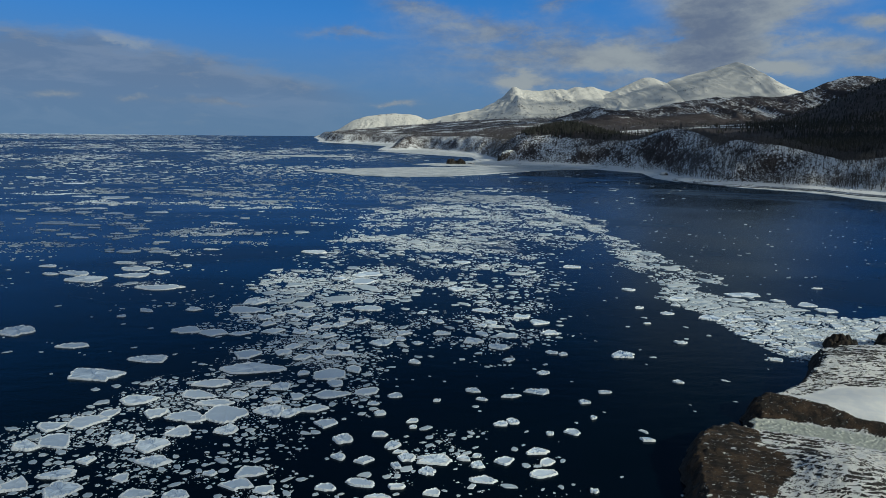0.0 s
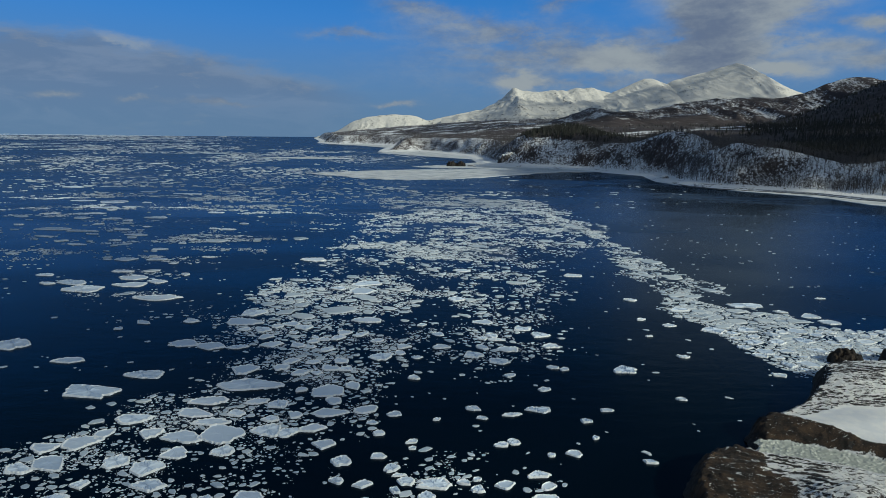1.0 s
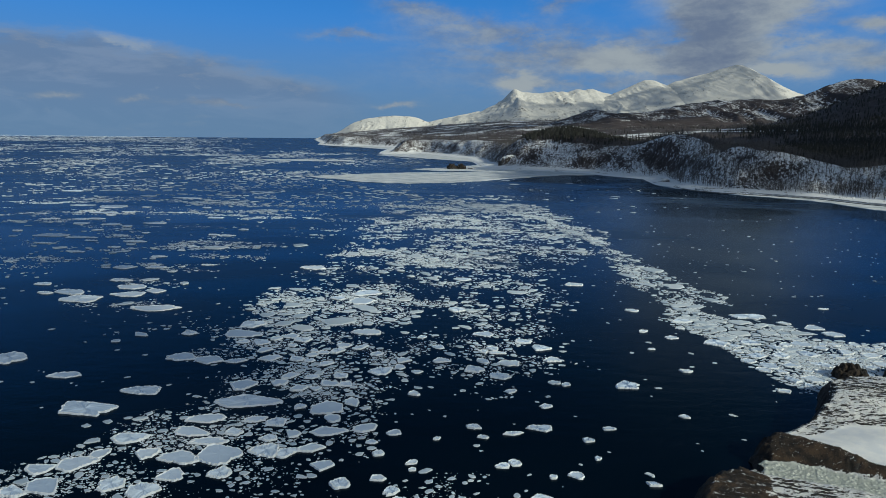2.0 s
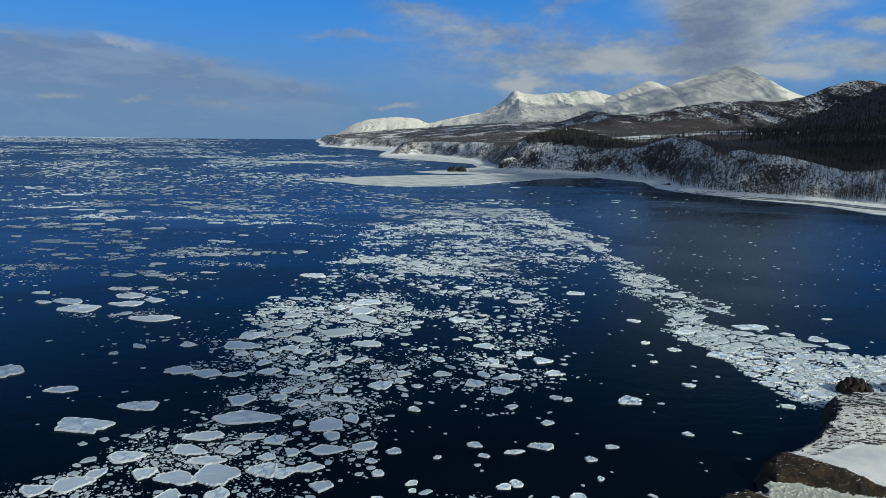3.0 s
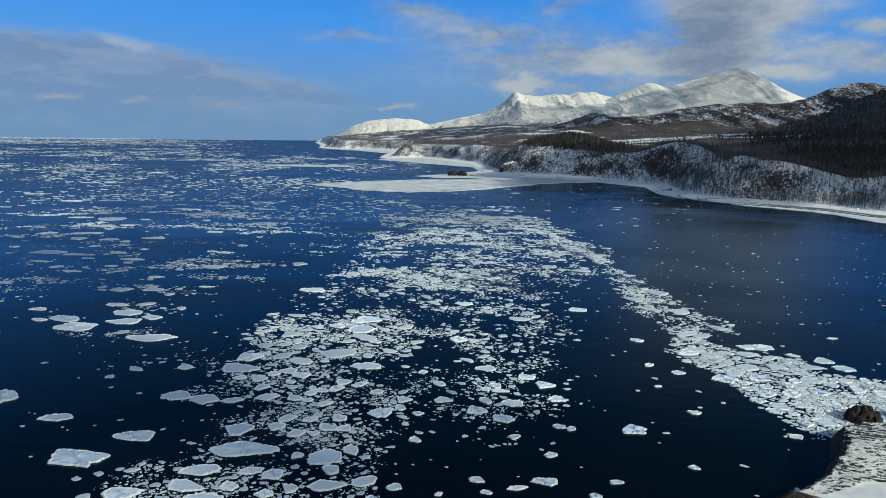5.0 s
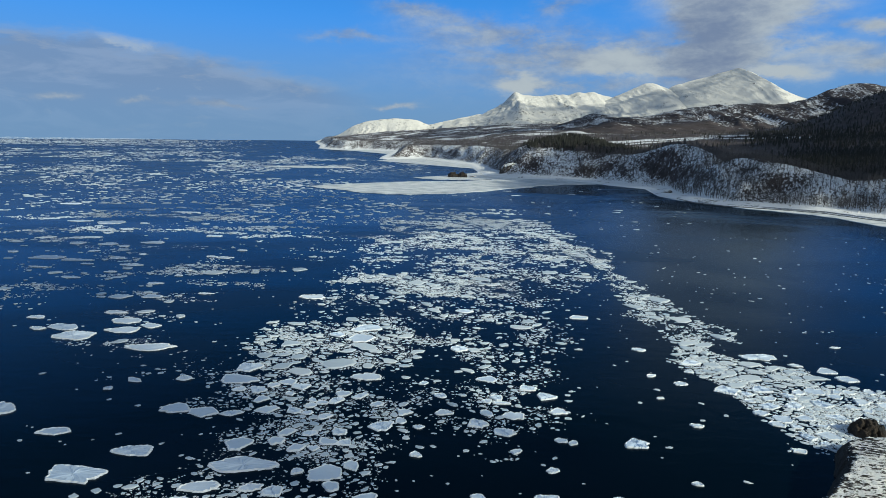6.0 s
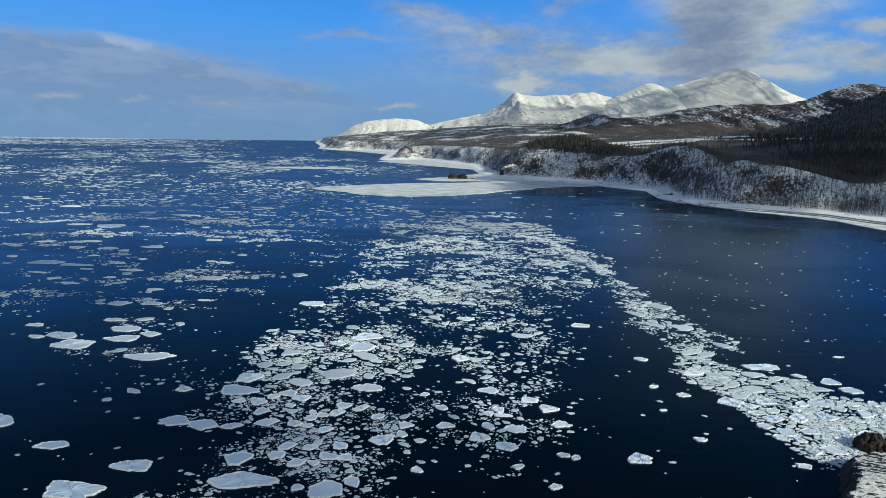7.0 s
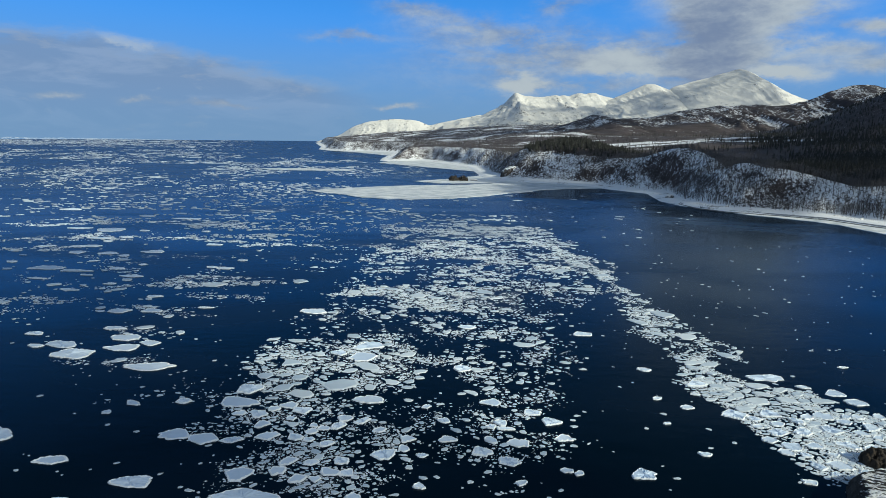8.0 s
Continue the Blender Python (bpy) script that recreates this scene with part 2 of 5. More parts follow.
def make_shore():
    """The rocky shore: snow lying on layered rock, brown turf, smooth banks and frozen spray, as the mesh says."""
    m, n = material("snowy_layered_shore")
    at = place(n)

    def told(name):
        node = n.add("ShaderNodeAttribute")
        node.attribute_name = name
        return node.outputs["Fac"]

    turf, bare, bank, spray = told("turf"), told("bare"), told("bank"), told("spray")
    normal = n.add("ShaderNodeSeparateXYZ")
    n.plug(n.add("ShaderNodeNewGeometry").outputs["Normal"], normal.inputs[0])
    grain, clump, tuft = n.noise(at, 3.2, 6.0, 0.75), n.noise(at, 0.35, 5.0, 0.6), n.noise(n.mapped(at, (1, 1, 0.4)), 7.0, 4.0, 0.7)
    pebble = n.add("ShaderNodeTexVoronoi")
    pebble.inputs["Scale"].default_value = 1.5
    n.plug(at, pebble.inputs["Vector"])
    earth = n.mix(n.ramp(n.math("ADD", clump, n.math("MULTIPLY", tuft, 0.7)), 0.72, 1.0), (0.013, 0.011, 0.010), (0.080, 0.050, 0.030))
    rock = n.mix(n.ramp(grain, 0.35, 0.65), (0.012, 0.012, 0.013), (0.050, 0.045, 0.042))
    ground = n.mix(n.ramp(turf, 0.3, 0.6), rock, earth)
    lies = n.math("ADD", 0.80, n.math("MULTIPLY", turf, -0.95))
    lies = n.math("ADD", lies, n.math("MULTIPLY", bare, n.math("MULTIPLY_ADD", bank, 0.85, -0.9)))
    lies = n.math("ADD", lies, n.math("MULTIPLY", n.math("SUBTRACT", normal.outputs[2], 0.88), 1.3))
    lies = n.math("ADD", lies, n.math("MULTIPLY", n.math("SUBTRACT", grain, 0.5), n.math("MULTIPLY_ADD", bank, -0.5, 0.8)))
    lies = n.math("ADD", lies, n.math("MULTIPLY", n.math("SUBTRACT", clump, 0.5), 0.5))
    streak = n.noise(n.mapped(at, (0.45, 1.7, 1.2), (0, 0, 0.25)), 1.5, 6.0, 0.72, 0.6)
    firm = n.math("SUBTRACT", 1.0, n.math("ADD", bank, spray), clamp=True)
    lies = n.math("ADD", lies, n.math("MULTIPLY", n.math("SUBTRACT", streak, 0.615), n.math("MULTIPLY", firm, 3.4)))
    speck = n.ramp(n.noise(n.mapped(at, (1, 1.6, 1)), 1.3, 6.0, 0.8), 0.545, 0.62, 0.0, 0.8)
    lies = n.math("ADD", lies, n.math("MULTIPLY", turf, speck))
    snow = n.ramp(lies, 0.26, 0.36)
    white = n.mix(n.ramp(clump, 0.35, 0.65), (0.80, 0.82, 0.84), (0.92, 0.92, 0.90))
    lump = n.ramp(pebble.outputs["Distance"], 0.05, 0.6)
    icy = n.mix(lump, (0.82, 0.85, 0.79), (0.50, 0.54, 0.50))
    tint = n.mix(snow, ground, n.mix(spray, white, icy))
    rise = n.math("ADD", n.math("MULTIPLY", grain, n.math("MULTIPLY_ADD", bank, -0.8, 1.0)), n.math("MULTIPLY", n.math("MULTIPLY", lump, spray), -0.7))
    rise = n.math("ADD", rise, n.math("MULTIPLY", n.math("MULTIPLY", tuft, turf), 0.6))
    n.surface(tint, n.ramp(snow, 0, 1, 0.92, 0.62), n.bump(rise, 0.4, 0.9))
    return m


def make_plain(name, low, high, scale, rough, depth=0.02):
    m, n = material(name)
    grain = n.noise(place(n), scale, 6.0, 0.65)
    n.surface(n.mix(n.ramp(grain, 0.3, 0.7), low, high), rough, n.bump(grain, depth, 0.7))
    return m


WATER = make_water()
ICE = make_ice("drift_ice", (0.46, 0.58, 0.75), (0.70, 0.80, 0.92), False)
RIM = make_ice("crushed_white_rim_ice", (0.78, 0.83, 0.88), (0.88, 0.91, 0.92), False)
RIM_FIELD = make_ice("crushed_white_rim_ice_field", (0.54, 0.62, 0.70), (0.80, 0.84, 0.86), True)
ICE_FIELD = make_ice("drift_ice_field", (0.40, 0.50, 0.61), (0.68, 0.75, 0.80), True)
SHORE_ICE = make_snow("grey_shore_ice", (0.42, 0.47, 0.52), (0.80, 0.82, 0.83))
SHORE = make_shore()
SNOW_ROCK = make_rock("snowy_layered_rock", (0.05, 0.043, 0.04), (0.08, 0.058, 0.04), 0.385, 0.0)
BARE_ROCK = make_rock("bare_wet_rock", (0.03, 0.029, 0.028), (0.06, 0.045, 0.033), 0.98, 0.05)
COAST = make_slope("winter_coast_slope", (0.070, 0.055, 0.056), 0.36, 0.74)
HILL = make_slope("wooded_winter_hill", (0.066, 0.052, 0.054), 0.10, 0.69, (0.74, 0.75, 0.77))
PEAK = make_slope("snow_mountain_slope", (0.20, 0.20, 0.21), 0.06, 0.735, (0.76, 0.745, 0.70))
BARK = make_plain("grey_bark", (0.060, 0.055, 0.055), (0.16, 0.15, 0.15), 1.5, 0.9)
NEEDLES = make_plain("dark_needles", (0.011, 0.014, 0.012), (0.030, 0.033, 0.026), 0.8, 0.8)
CONCRETE = make_plain("stained_concrete", (0.09, 0.09, 0.092), (0.26, 0.26, 0.25), 0.4, 0.85)
ROAD = make_plain("snowy_asphalt", (0.10, 0.10, 0.11), (0.55, 0.57, 0.6), 0.35, 0.7)
STEEL = make_plain("weathered_guard_rail_steel", (0.25, 0.26, 0.27), (0.45, 0.46, 0.47), 2.0, 0.5)


def make_cloud(name, thick):
    """Thin enough for part of the sunlight to pass."""
    m, n = material(name)
    body, gap, both = n.add("ShaderNodeBsdfDiffuse"), n.add("ShaderNodeBsdfTransparent"), n.add("ShaderNodeMixShader")
    body.inputs[0].default_value = (0.85, 0.86, 0.88, 1)
    both.inputs[0].default_value = thick
    n.plug(gap.outputs[0], both.inputs[1])
    n.plug(body.outputs[0], both.inputs[2])
    n.plug(both.outputs[0], n.add("ShaderNodeOutputMaterial").inputs[0])
    return m


CLOUD, VEIL = make_cloud("thin_cloud", 0.47), make_cloud("cloud_veil", 0.22)


# ---- building helpers ----
def mesh(name, verts, faces, mat, smooth=False):
    me = bpy.data.meshes.new(name)
    me.from_pydata([tuple(v) for v in np.asarray(verts, dtype=float).tolist()], [], [tuple(f) for f in (faces.tolist() if isinstance(faces, np.ndarray) else faces)])
    me.materials.append(mat)
    if smooth:
        me.polygons.foreach_set("use_smooth", np.ones(len(me.polygons), dtype=bool))
    me.update()
    return me


def part(name, me, parent, label=""):
    ob = new(name, me)
    ob.parent = parent
    return tagged(ob, label)


def lattice(x, y, seed):
    h = np.sin(x * 127.1 + y * 311.7 + seed * 74.7) * 43758.5453
    return h - np.floor(h)


def value_noise(x, y, seed=0):
    xi, yi = np.floor(x), np.floor(y)
    fx, fy = x - xi, y - yi
    fx, fy = fx * fx * (3 - 2 * fx), fy * fy * (3 - 2 * fy)
    a, b = lattice(xi, yi, seed), lattice(xi + 1, yi, seed)
    c, d = lattice(xi, yi + 1, seed), lattice(xi + 1, yi + 1, seed)
    return (a * (1 - fx) + b * fx) * (1 - fy) + (c * (1 - fx) + d * fx) * fy


def fbm(x, y, octaves=4, seed=0, ridged=False):
    total, amp, norm = 0.0, 1.0, 0.0
    for k in range(octaves):
        v = value_noise(x * 2 ** k + 17.3 * k, y * 2 ** k - 9.1 * k, seed + k)
        total = total + amp * (1 - np.abs(2 * v - 1) if ridged else v)
        norm, amp = norm + amp, amp * 0.5
    return total / norm


def smooth(lo, hi, x):
    t = np.clip((x - lo) / (hi - lo), 0, 1)
    return t * t * (3 - 2 * t)


def inside(px, py, poly):
    hit = np.zeros(px.shape, dtype=bool)
    for (x0, y0), (x1, y1) in zip(poly, poly[1:] + poly[:1]):
        cross = ((y0 > py) != (y1 > py)) & (px < (x1 - x0) * (py - y0) / (y1 - y0 + 1e-9) + x0)
        hit ^= cross
    return hit


def line_distance(px, py, line):
    best = np.full(px.shape, 1e9)
    for (x0, y0), (x1, y1) in zip(line, line[1:]):
        dx, dy = x1 - x0, y1 - y0
        t = np.clip(((px - x0) * dx + (py - y0) * dy) / (dx * dx + dy * dy), 0, 1)
        best = np.minimum(best, np.hypot(px - x0 - t * dx, py - y0 - t * dy))
    return best


def grid_faces(rows, cols, wrap=False):
    i, j = np.meshgrid(np.arange(rows - 1), np.arange(cols if wrap else cols - 1), indexing="ij")
    k = (j + 1) % cols
    return np.stack([i * cols + j, i * cols + k, (i + 1) * cols + k, (i + 1) * cols + j], -1).reshape(-1, 4)


# ---- sea ----
def build_sea():
    radii = np.array([0.0, 60, 150, 300, 600, 1200, 2500, 4930])
    turn = np.linspace(0, 2 * np.pi, 180, endpoint=False)
    verts = np.stack([np.outer(radii, np.cos(turn)), np.outer(radii, np.sin(turn)), np.zeros((len(radii), 180))], -1).reshape(-1, 3)
    tagged(new("water", mesh("water", verts, grid_faces(len(radii), 180, True)[180:, ::-1].tolist() + [list(range(180, 360))], WATER)), "dark cold open sea under drift ice", "water", kind="structure")


build_sea()

# ---- coast ----
COAST_FOOT = [(1500, -600), (900, 0), (560, 330), (440, 450), (379, 515), (363, 557), (333, 579), (288, 601), (276, 639), (265, 671), (280, 767), (265, 788),
              (239, 827), (218, 871), (175, 905), (135, 932), (84, 960), (75, 1100), (64, 1299), (-20, 1500), (-80, 1610), (-164, 1563), (-175, 1700),
              (-190, 2230), (-338, 2362), (-458, 2390), (-544, 2523), (-640, 3000), (-900, 4000), (-1000, 4900)]
LAND = COAST_FOOT + [(6000, 4900), (6000, -600)]


def inland(x, y):
    d = line_distance(x, y, COAST_FOOT)
    return np.where(inside(x, y, LAND), d, -d)


def land_height(x, y):
    d = inland(x, y)
    gully = fbm(x / 46, y / 46, 4, 3, True)
    dd = d + 26 * (gully - 0.55) * smooth(-5, 25, d)
    top = 35 + 9 * (fbm(x / 130, y / 130, 3, 8) - 0.5) + 20 * np.exp(-((x - 315) / 45) ** 2 - ((y - 815) / 60) ** 2)
    top = top - 9 * np.exp(-((x - 405) / 26) ** 2 - ((y - 600) / 60) ** 2) + 8 * np.exp(-((x - 330) / 40) ** 2 - ((y - 655) / 45) ** 2)
    h = -4 + 6.5 * smooth(-42, -16, d) + top * smooth(-2, 58, dd)
    h = h + smooth(60, 600, d) * 30 + 16 * (fbm(x / 240, y / 240, 4, 21) - 0.5) * smooth(60, 320, d)
    h = h + 24 * np.exp(-((x - 205) / 75) ** 2 - ((y - 1040) / 70) ** 2)
    h = h + 170 * np.exp(-((x - 1300) / 280) ** 2 - ((y - 1500) / 420) ** 2) * smooth(100, 400, d)
    h = h + smooth(1500, 3900, y) * (20 + 50 * smooth(-300, 500, x)) * smooth(0, 700, d)
    return h + 1.2 * (fbm(x / 9, y / 9, 3, 5) - 0.5) * smooth(0, 20, d)


def wooded(x, y):
    d = inland(x, y)
    w = 0.26 + 0.35 * fbm(x / 60, y / 60, 3, 40)
    w = w + 0.16 * smooth(700, 900, y)
    w = np.where(d > 58, 0.95 - 0.2 * smooth(1300, 2200, y), w) * smooth(-1, 6, d)
    field = smooth(0.42, 0.55, fbm(x / 190, y / 45, 3, 61)) * smooth(1180, 1260, y) * (1 - smooth(1420, 1500, y)) * smooth(240, 330, x) * (1 - smooth(740, 800, x))
    patch = smooth(0.58, 0.70, fbm(x / 90, y / 60, 4, 77)) * smooth(80, 150, d) * (1 - smooth(0.30, 0.40, x / y) * (y < 2200))
    shelf = 0.5 * smooth(0.50, 0.66, fbm(x / 9, y / 6, 3, 88)) * smooth(2, -3, d)
    return w * (1 - field) * (1 - 0.5 * patch) + shelf


def build_land():
    turn = np.radians(np.linspace(-17, 66, 520))
    reach = np.exp(np.linspace(math.log(360), math.log(4700), 330))
    r, a = np.meshgrid(reach, turn, indexing="ij")
    x, y = r * np.sin(a), r * np.cos(a)
    z = land_height(x, y)
    me = mesh("ground", np.stack([x, y, z], -1).reshape(-1, 3), grid_faces(len(reach), len(turn)), COAST, True)
    me.attributes.new("wood", "FLOAT", "POINT").data.foreach_set("value", wooded(x, y).ravel().astype(np.float32))
    tagged(new("ground", me), "snowy wooded coast with steep gullied slopes above the shore", "coast", kind="structure")


build_land()


def mountain(name, crest, depth, y, spur, mat, seed, wood, label, base=40.0, sharp=1.0, rough=0.3, crag=4.0):
    """A range along its crest line, with spurs and gullies running down to the foot. Returns its surface."""
    xs = np.linspace(crest[0][0], crest[-1][0], max(160, int((crest[-1][0] - crest[0][0]) / 7)))
    s = np.linspace(-1, 0.4, 130)
    px, ps = np.meshgrid(xs, s)
    py, t = y + ps * depth, np.abs(ps)
    line = np.interp(xs, [c[0] for c in crest], [c[1] for c in crest])
    line = np.convolve(np.pad(line, 2, mode="edge"), np.ones(5) / 5, "valid") + (fbm(xs / 60, xs * 0, 4, seed) - 0.5) * crag * 2
    wx = px + (fbm(px / (spur * 1.7), py / (spur * 1.7), 3, seed + 5) - 0.5) * spur * 1.5
    wy = py + (fbm(px / (spur * 1.7), py / (spur * 1.7), 3, seed + 6) - 0.5) * spur * 1.5
    ribs = fbm(wx / spur, wy / (spur * 2.2), 6, seed + 9, True)
    tall = np.maximum(line[None, :] - base, 5)
    gully = fbm(wx / (spur * 0.24) + wy / (spur * 1.5), wy / (spur * 1.1), 5, seed + 13, True)
    z = base + tall * (1 - t ** (1 / sharp)) + tall * rough * (ribs - 0.62) * 0.9 * smooth(0, 0.35, t) * (1 - 0.6 * t)
    z = z + 0.07 * spur * (gully - 0.6) * smooth(0.01, 0.15, t)
    z = z + (fbm(wx / (spur * 0.2), wy / (spur * 0.2), 3, seed + 2) - 0.5) * crag * smooth(0, 0.1, t) - 45 * smooth(0.85, 1.0, t)
    me = mesh(name, np.stack([px, py, z], -1).reshape(-1, 3), grid_faces(len(s), len(xs)), mat, True)
    cover = np.clip(wood * (0.55 + 0.8 * (ribs - 0.42) + 0.9 * (gully - 0.5)) + 0.45 * wood * smooth(0.35, 0.9, t), 0, 1)
    me.attributes.new("wood", "FLOAT", "POINT").data.foreach_set("value", cover.ravel().astype(np.float32))
    tagged(new(name, me), label, "mountain")
    return px, py, z, cover


HILL_GROUND = mountain("wooded_hill", [(300, 60), (430, 95), (495, 120), (616, 165), (715, 147), (862, 154), (933, 174), (1053, 194), (1174, 207), (1319, 214), (1441, 210), (1511, 228),
                       (1603, 264), (1694, 300), (1741, 305), (1858, 293), (2100, 300), (2500, 330)], 620, 2600, 120, HILL, 31, 0.66,
                       "bare-wooded hill range with snow in its gullies", 70, 1.0, 0.55, 6.0)
mountain("volcano", [(1150, 200), (1400, 330), (1531, 417), (1766, 478), (1960, 538), (2041, 519), (2170, 443), (2339, 367), (2464, 329), (2620, 280)],
         950, 4150, 210, PEAK, 12, 0.30, "snow-covered volcano cone standing in cloud", 60, 0.9, 0.14, 5.0)
mountain("snow_mountain", [(620, 150), (800, 205), (938, 253), (1174, 354), (1330, 426), (1390, 431), (1473, 397), (1535, 378), (1800, 300)],
         850, 4150, 190, PEAK, 17, 0.30, "broad snow mountain with a rounded sunlit top", 60, 0.9, 0.16, 5.0)
mountain("snow_mountain", [(-60, 150), (60, 170), (211, 208), (376, 291), (456, 373), (519, 353), (623, 346), (830, 357), (1014, 379), (1200, 320)],
         850, 4300, 170, PEAK, 23, 0.34, "snow mountain ridge with a ragged crest", 60, 0.9, 0.20, 9.0)
mountain("snow_mountain", [(-1130, -30), (-980, 15), (-860, 51), (-750, 116), (-642, 155), (-427, 183), (-255, 168), (-169, 135), (-40, 166), (216, 219), (400, 200)],
         420, 4480, 90, PEAK, 29, 0.42, "low snowy tableland over the far cape", -20, 1.3, 0.25, 4.0)


# ---- unseen clouds, added to shade parts of the sea, coast and mountains ----
def cloud(x, y, rx, ry, seed, high=780.0, z=0.0):
    """A cumulus added out of view so that its shade falls on the sea or the slopes round (x, y, z)."""
    bm = bmesh.new()
    bmesh.ops.create_icosphere(bm, subdivisions=5, radius=1.0)
    for v in bm.verts:
        lump = 0.75 + 0.45 * noise.fractal(v.co * 2.2 + Vector((seed * 7.1, 0, 0)), 0.8, 2.0, 4)
        v.co = Vector((v.co.x * rx * lump, v.co.y * ry * lump, v.co.z * (70 if v.co.z > 0 else 18) * lump))
    me = bpy.data.meshes.new("cloud")
    bm.to_mesh(me)
    bm.free()
    me.materials.append(VEIL if high > 1000 or x < 200 else CLOUD)
    ob = tagged(new("cloud", me), "unseen cumulus placed to shade the bay and slopes", "cloud", "clouds over the bay", "structure")
    ob.location = Vector((x, y, z)) + SUN_TO * ((high - z) / SUN_TO.z)


for spot in ((-250, 190, 170, 190, 1), (-58, 98, 48, 50, 2), (-12, 122, 62, 22, 17), (-150, 290, 80, 80, 14), (-120, 520, 230, 150, 3), (330, 760, 230, 210, 5), (640, 930, 300, 260, 18), (1150, 1750, 450, 420, 21), (215, 900, 150, 130, 20), (900, 1250, 480, 420, 6),
             (1640, 3800, 420, 620, 7, 1500.0, 300.0), (560, 3850, 480, 280, 8, 1500.0, 150.0), (1120, 3900, 330, 230, 9, 1500.0, 200.0), (1000, 2500, 800, 300, 10, 1500.0, 120.0), (300, 2800, 560, 620, 16, 1500.0, 80.0)):
    cloud(*spot)


# ---- shore-fast ice ----
def ice_sheet(outline, high, label, seed, mat=None):
    """A sheet of frozen shore ice with a ragged rim."""
    pts = []
    for (x0, y0), (x1, y1) in zip(outline, outline[1:] + outline[:1]):
        steps = max(2, int(math.hypot(x1 - x0, y1 - y0) / 3.5))
        pts += [(x0 + (x1 - x0) * k / steps, y0 + (y1 - y0) * k / steps) for k in range(steps)]
    p = np.array(pts)
    p = p + np.stack([fbm(p[:, 0] / 14, p[:, 1] / 14, 4, seed) - 0.5, fbm(p[:, 0] / 14, p[:, 1] / 14, 4, seed + 9) - 0.5], -1) * min(11, 0.12 * np.ptp(p[:, 1]))
    bm = bmesh.new()
    face = bm.faces.new([bm.verts.new((x, y, high)) for x, y in p])
    out = bmesh.ops.extrude_face_region(bm, geom=[face])
    bmesh.ops.translate(bm, verts=[v for v in out["geom"] if isinstance(v, bmesh.types.BMVert)], vec=(0, 0, -high - 0.3))
    bmesh.ops.triangulate(bm, faces=bm.faces)
    bmesh.ops.recalc_face_normals(bm, faces=bm.faces)
    me = bpy.data.meshes.new("ice_sheet")
    bm.to_mesh(me)
    bm.free()
    me.materials.append(mat or SHORE_ICE)
    tagged(new("ice_sheet", me), label, "ice", "shore ice")


ice_sheet([(-180, 734), (-102, 665), (-49, 648), (1, 666), (56, 717), (121, 784), (165, 814), (222, 823), (263, 780), (256, 710), (240, 650), (263, 594), (288, 556), (309, 536),
           (329, 504), (336, 457), (400, 380), (520, 300), (560, 340), (440, 460), (385, 530), (340, 590), (295, 612), (282, 650), (272, 680), (285, 767), (270, 795), (240, 835),
           (222, 880), (180, 912), (120, 940), (75, 955), (60, 880), (20, 846), (-50, 830), (-100, 800), (-150, 765)], 0.45, "wide flat sheet of snow-covered shore ice", 4)
ice_sheet([(-60, 900), (-20, 872), (60, 885), (85, 950), (80, 1100), (40, 1030), (-10, 950)], 0.4, "narrow snow-covered ice tongue round the boulders", 6)
ice_sheet([(-180, 1440), (-90, 1330), (20, 1190), (75, 1130), (75, 1280), (0, 1470), (-80, 1590), (-160, 1545)], 0.5, "band of snow-covered shore ice under the cliffs", 8)
ice_sheet([(-520, 2380), (-350, 2180), (-200, 1900), (-150, 1800), (-165, 2150), (-330, 2330), (-450, 2370)], 0.6, "band of snow-covered shore ice under the cliffs", 10)
ice_sheet([(-400, 1160), (-300, 1120), (-200, 1125), (-190, 1165), (-300, 1180)], 0.5, "long flat drifting ice field", 12)


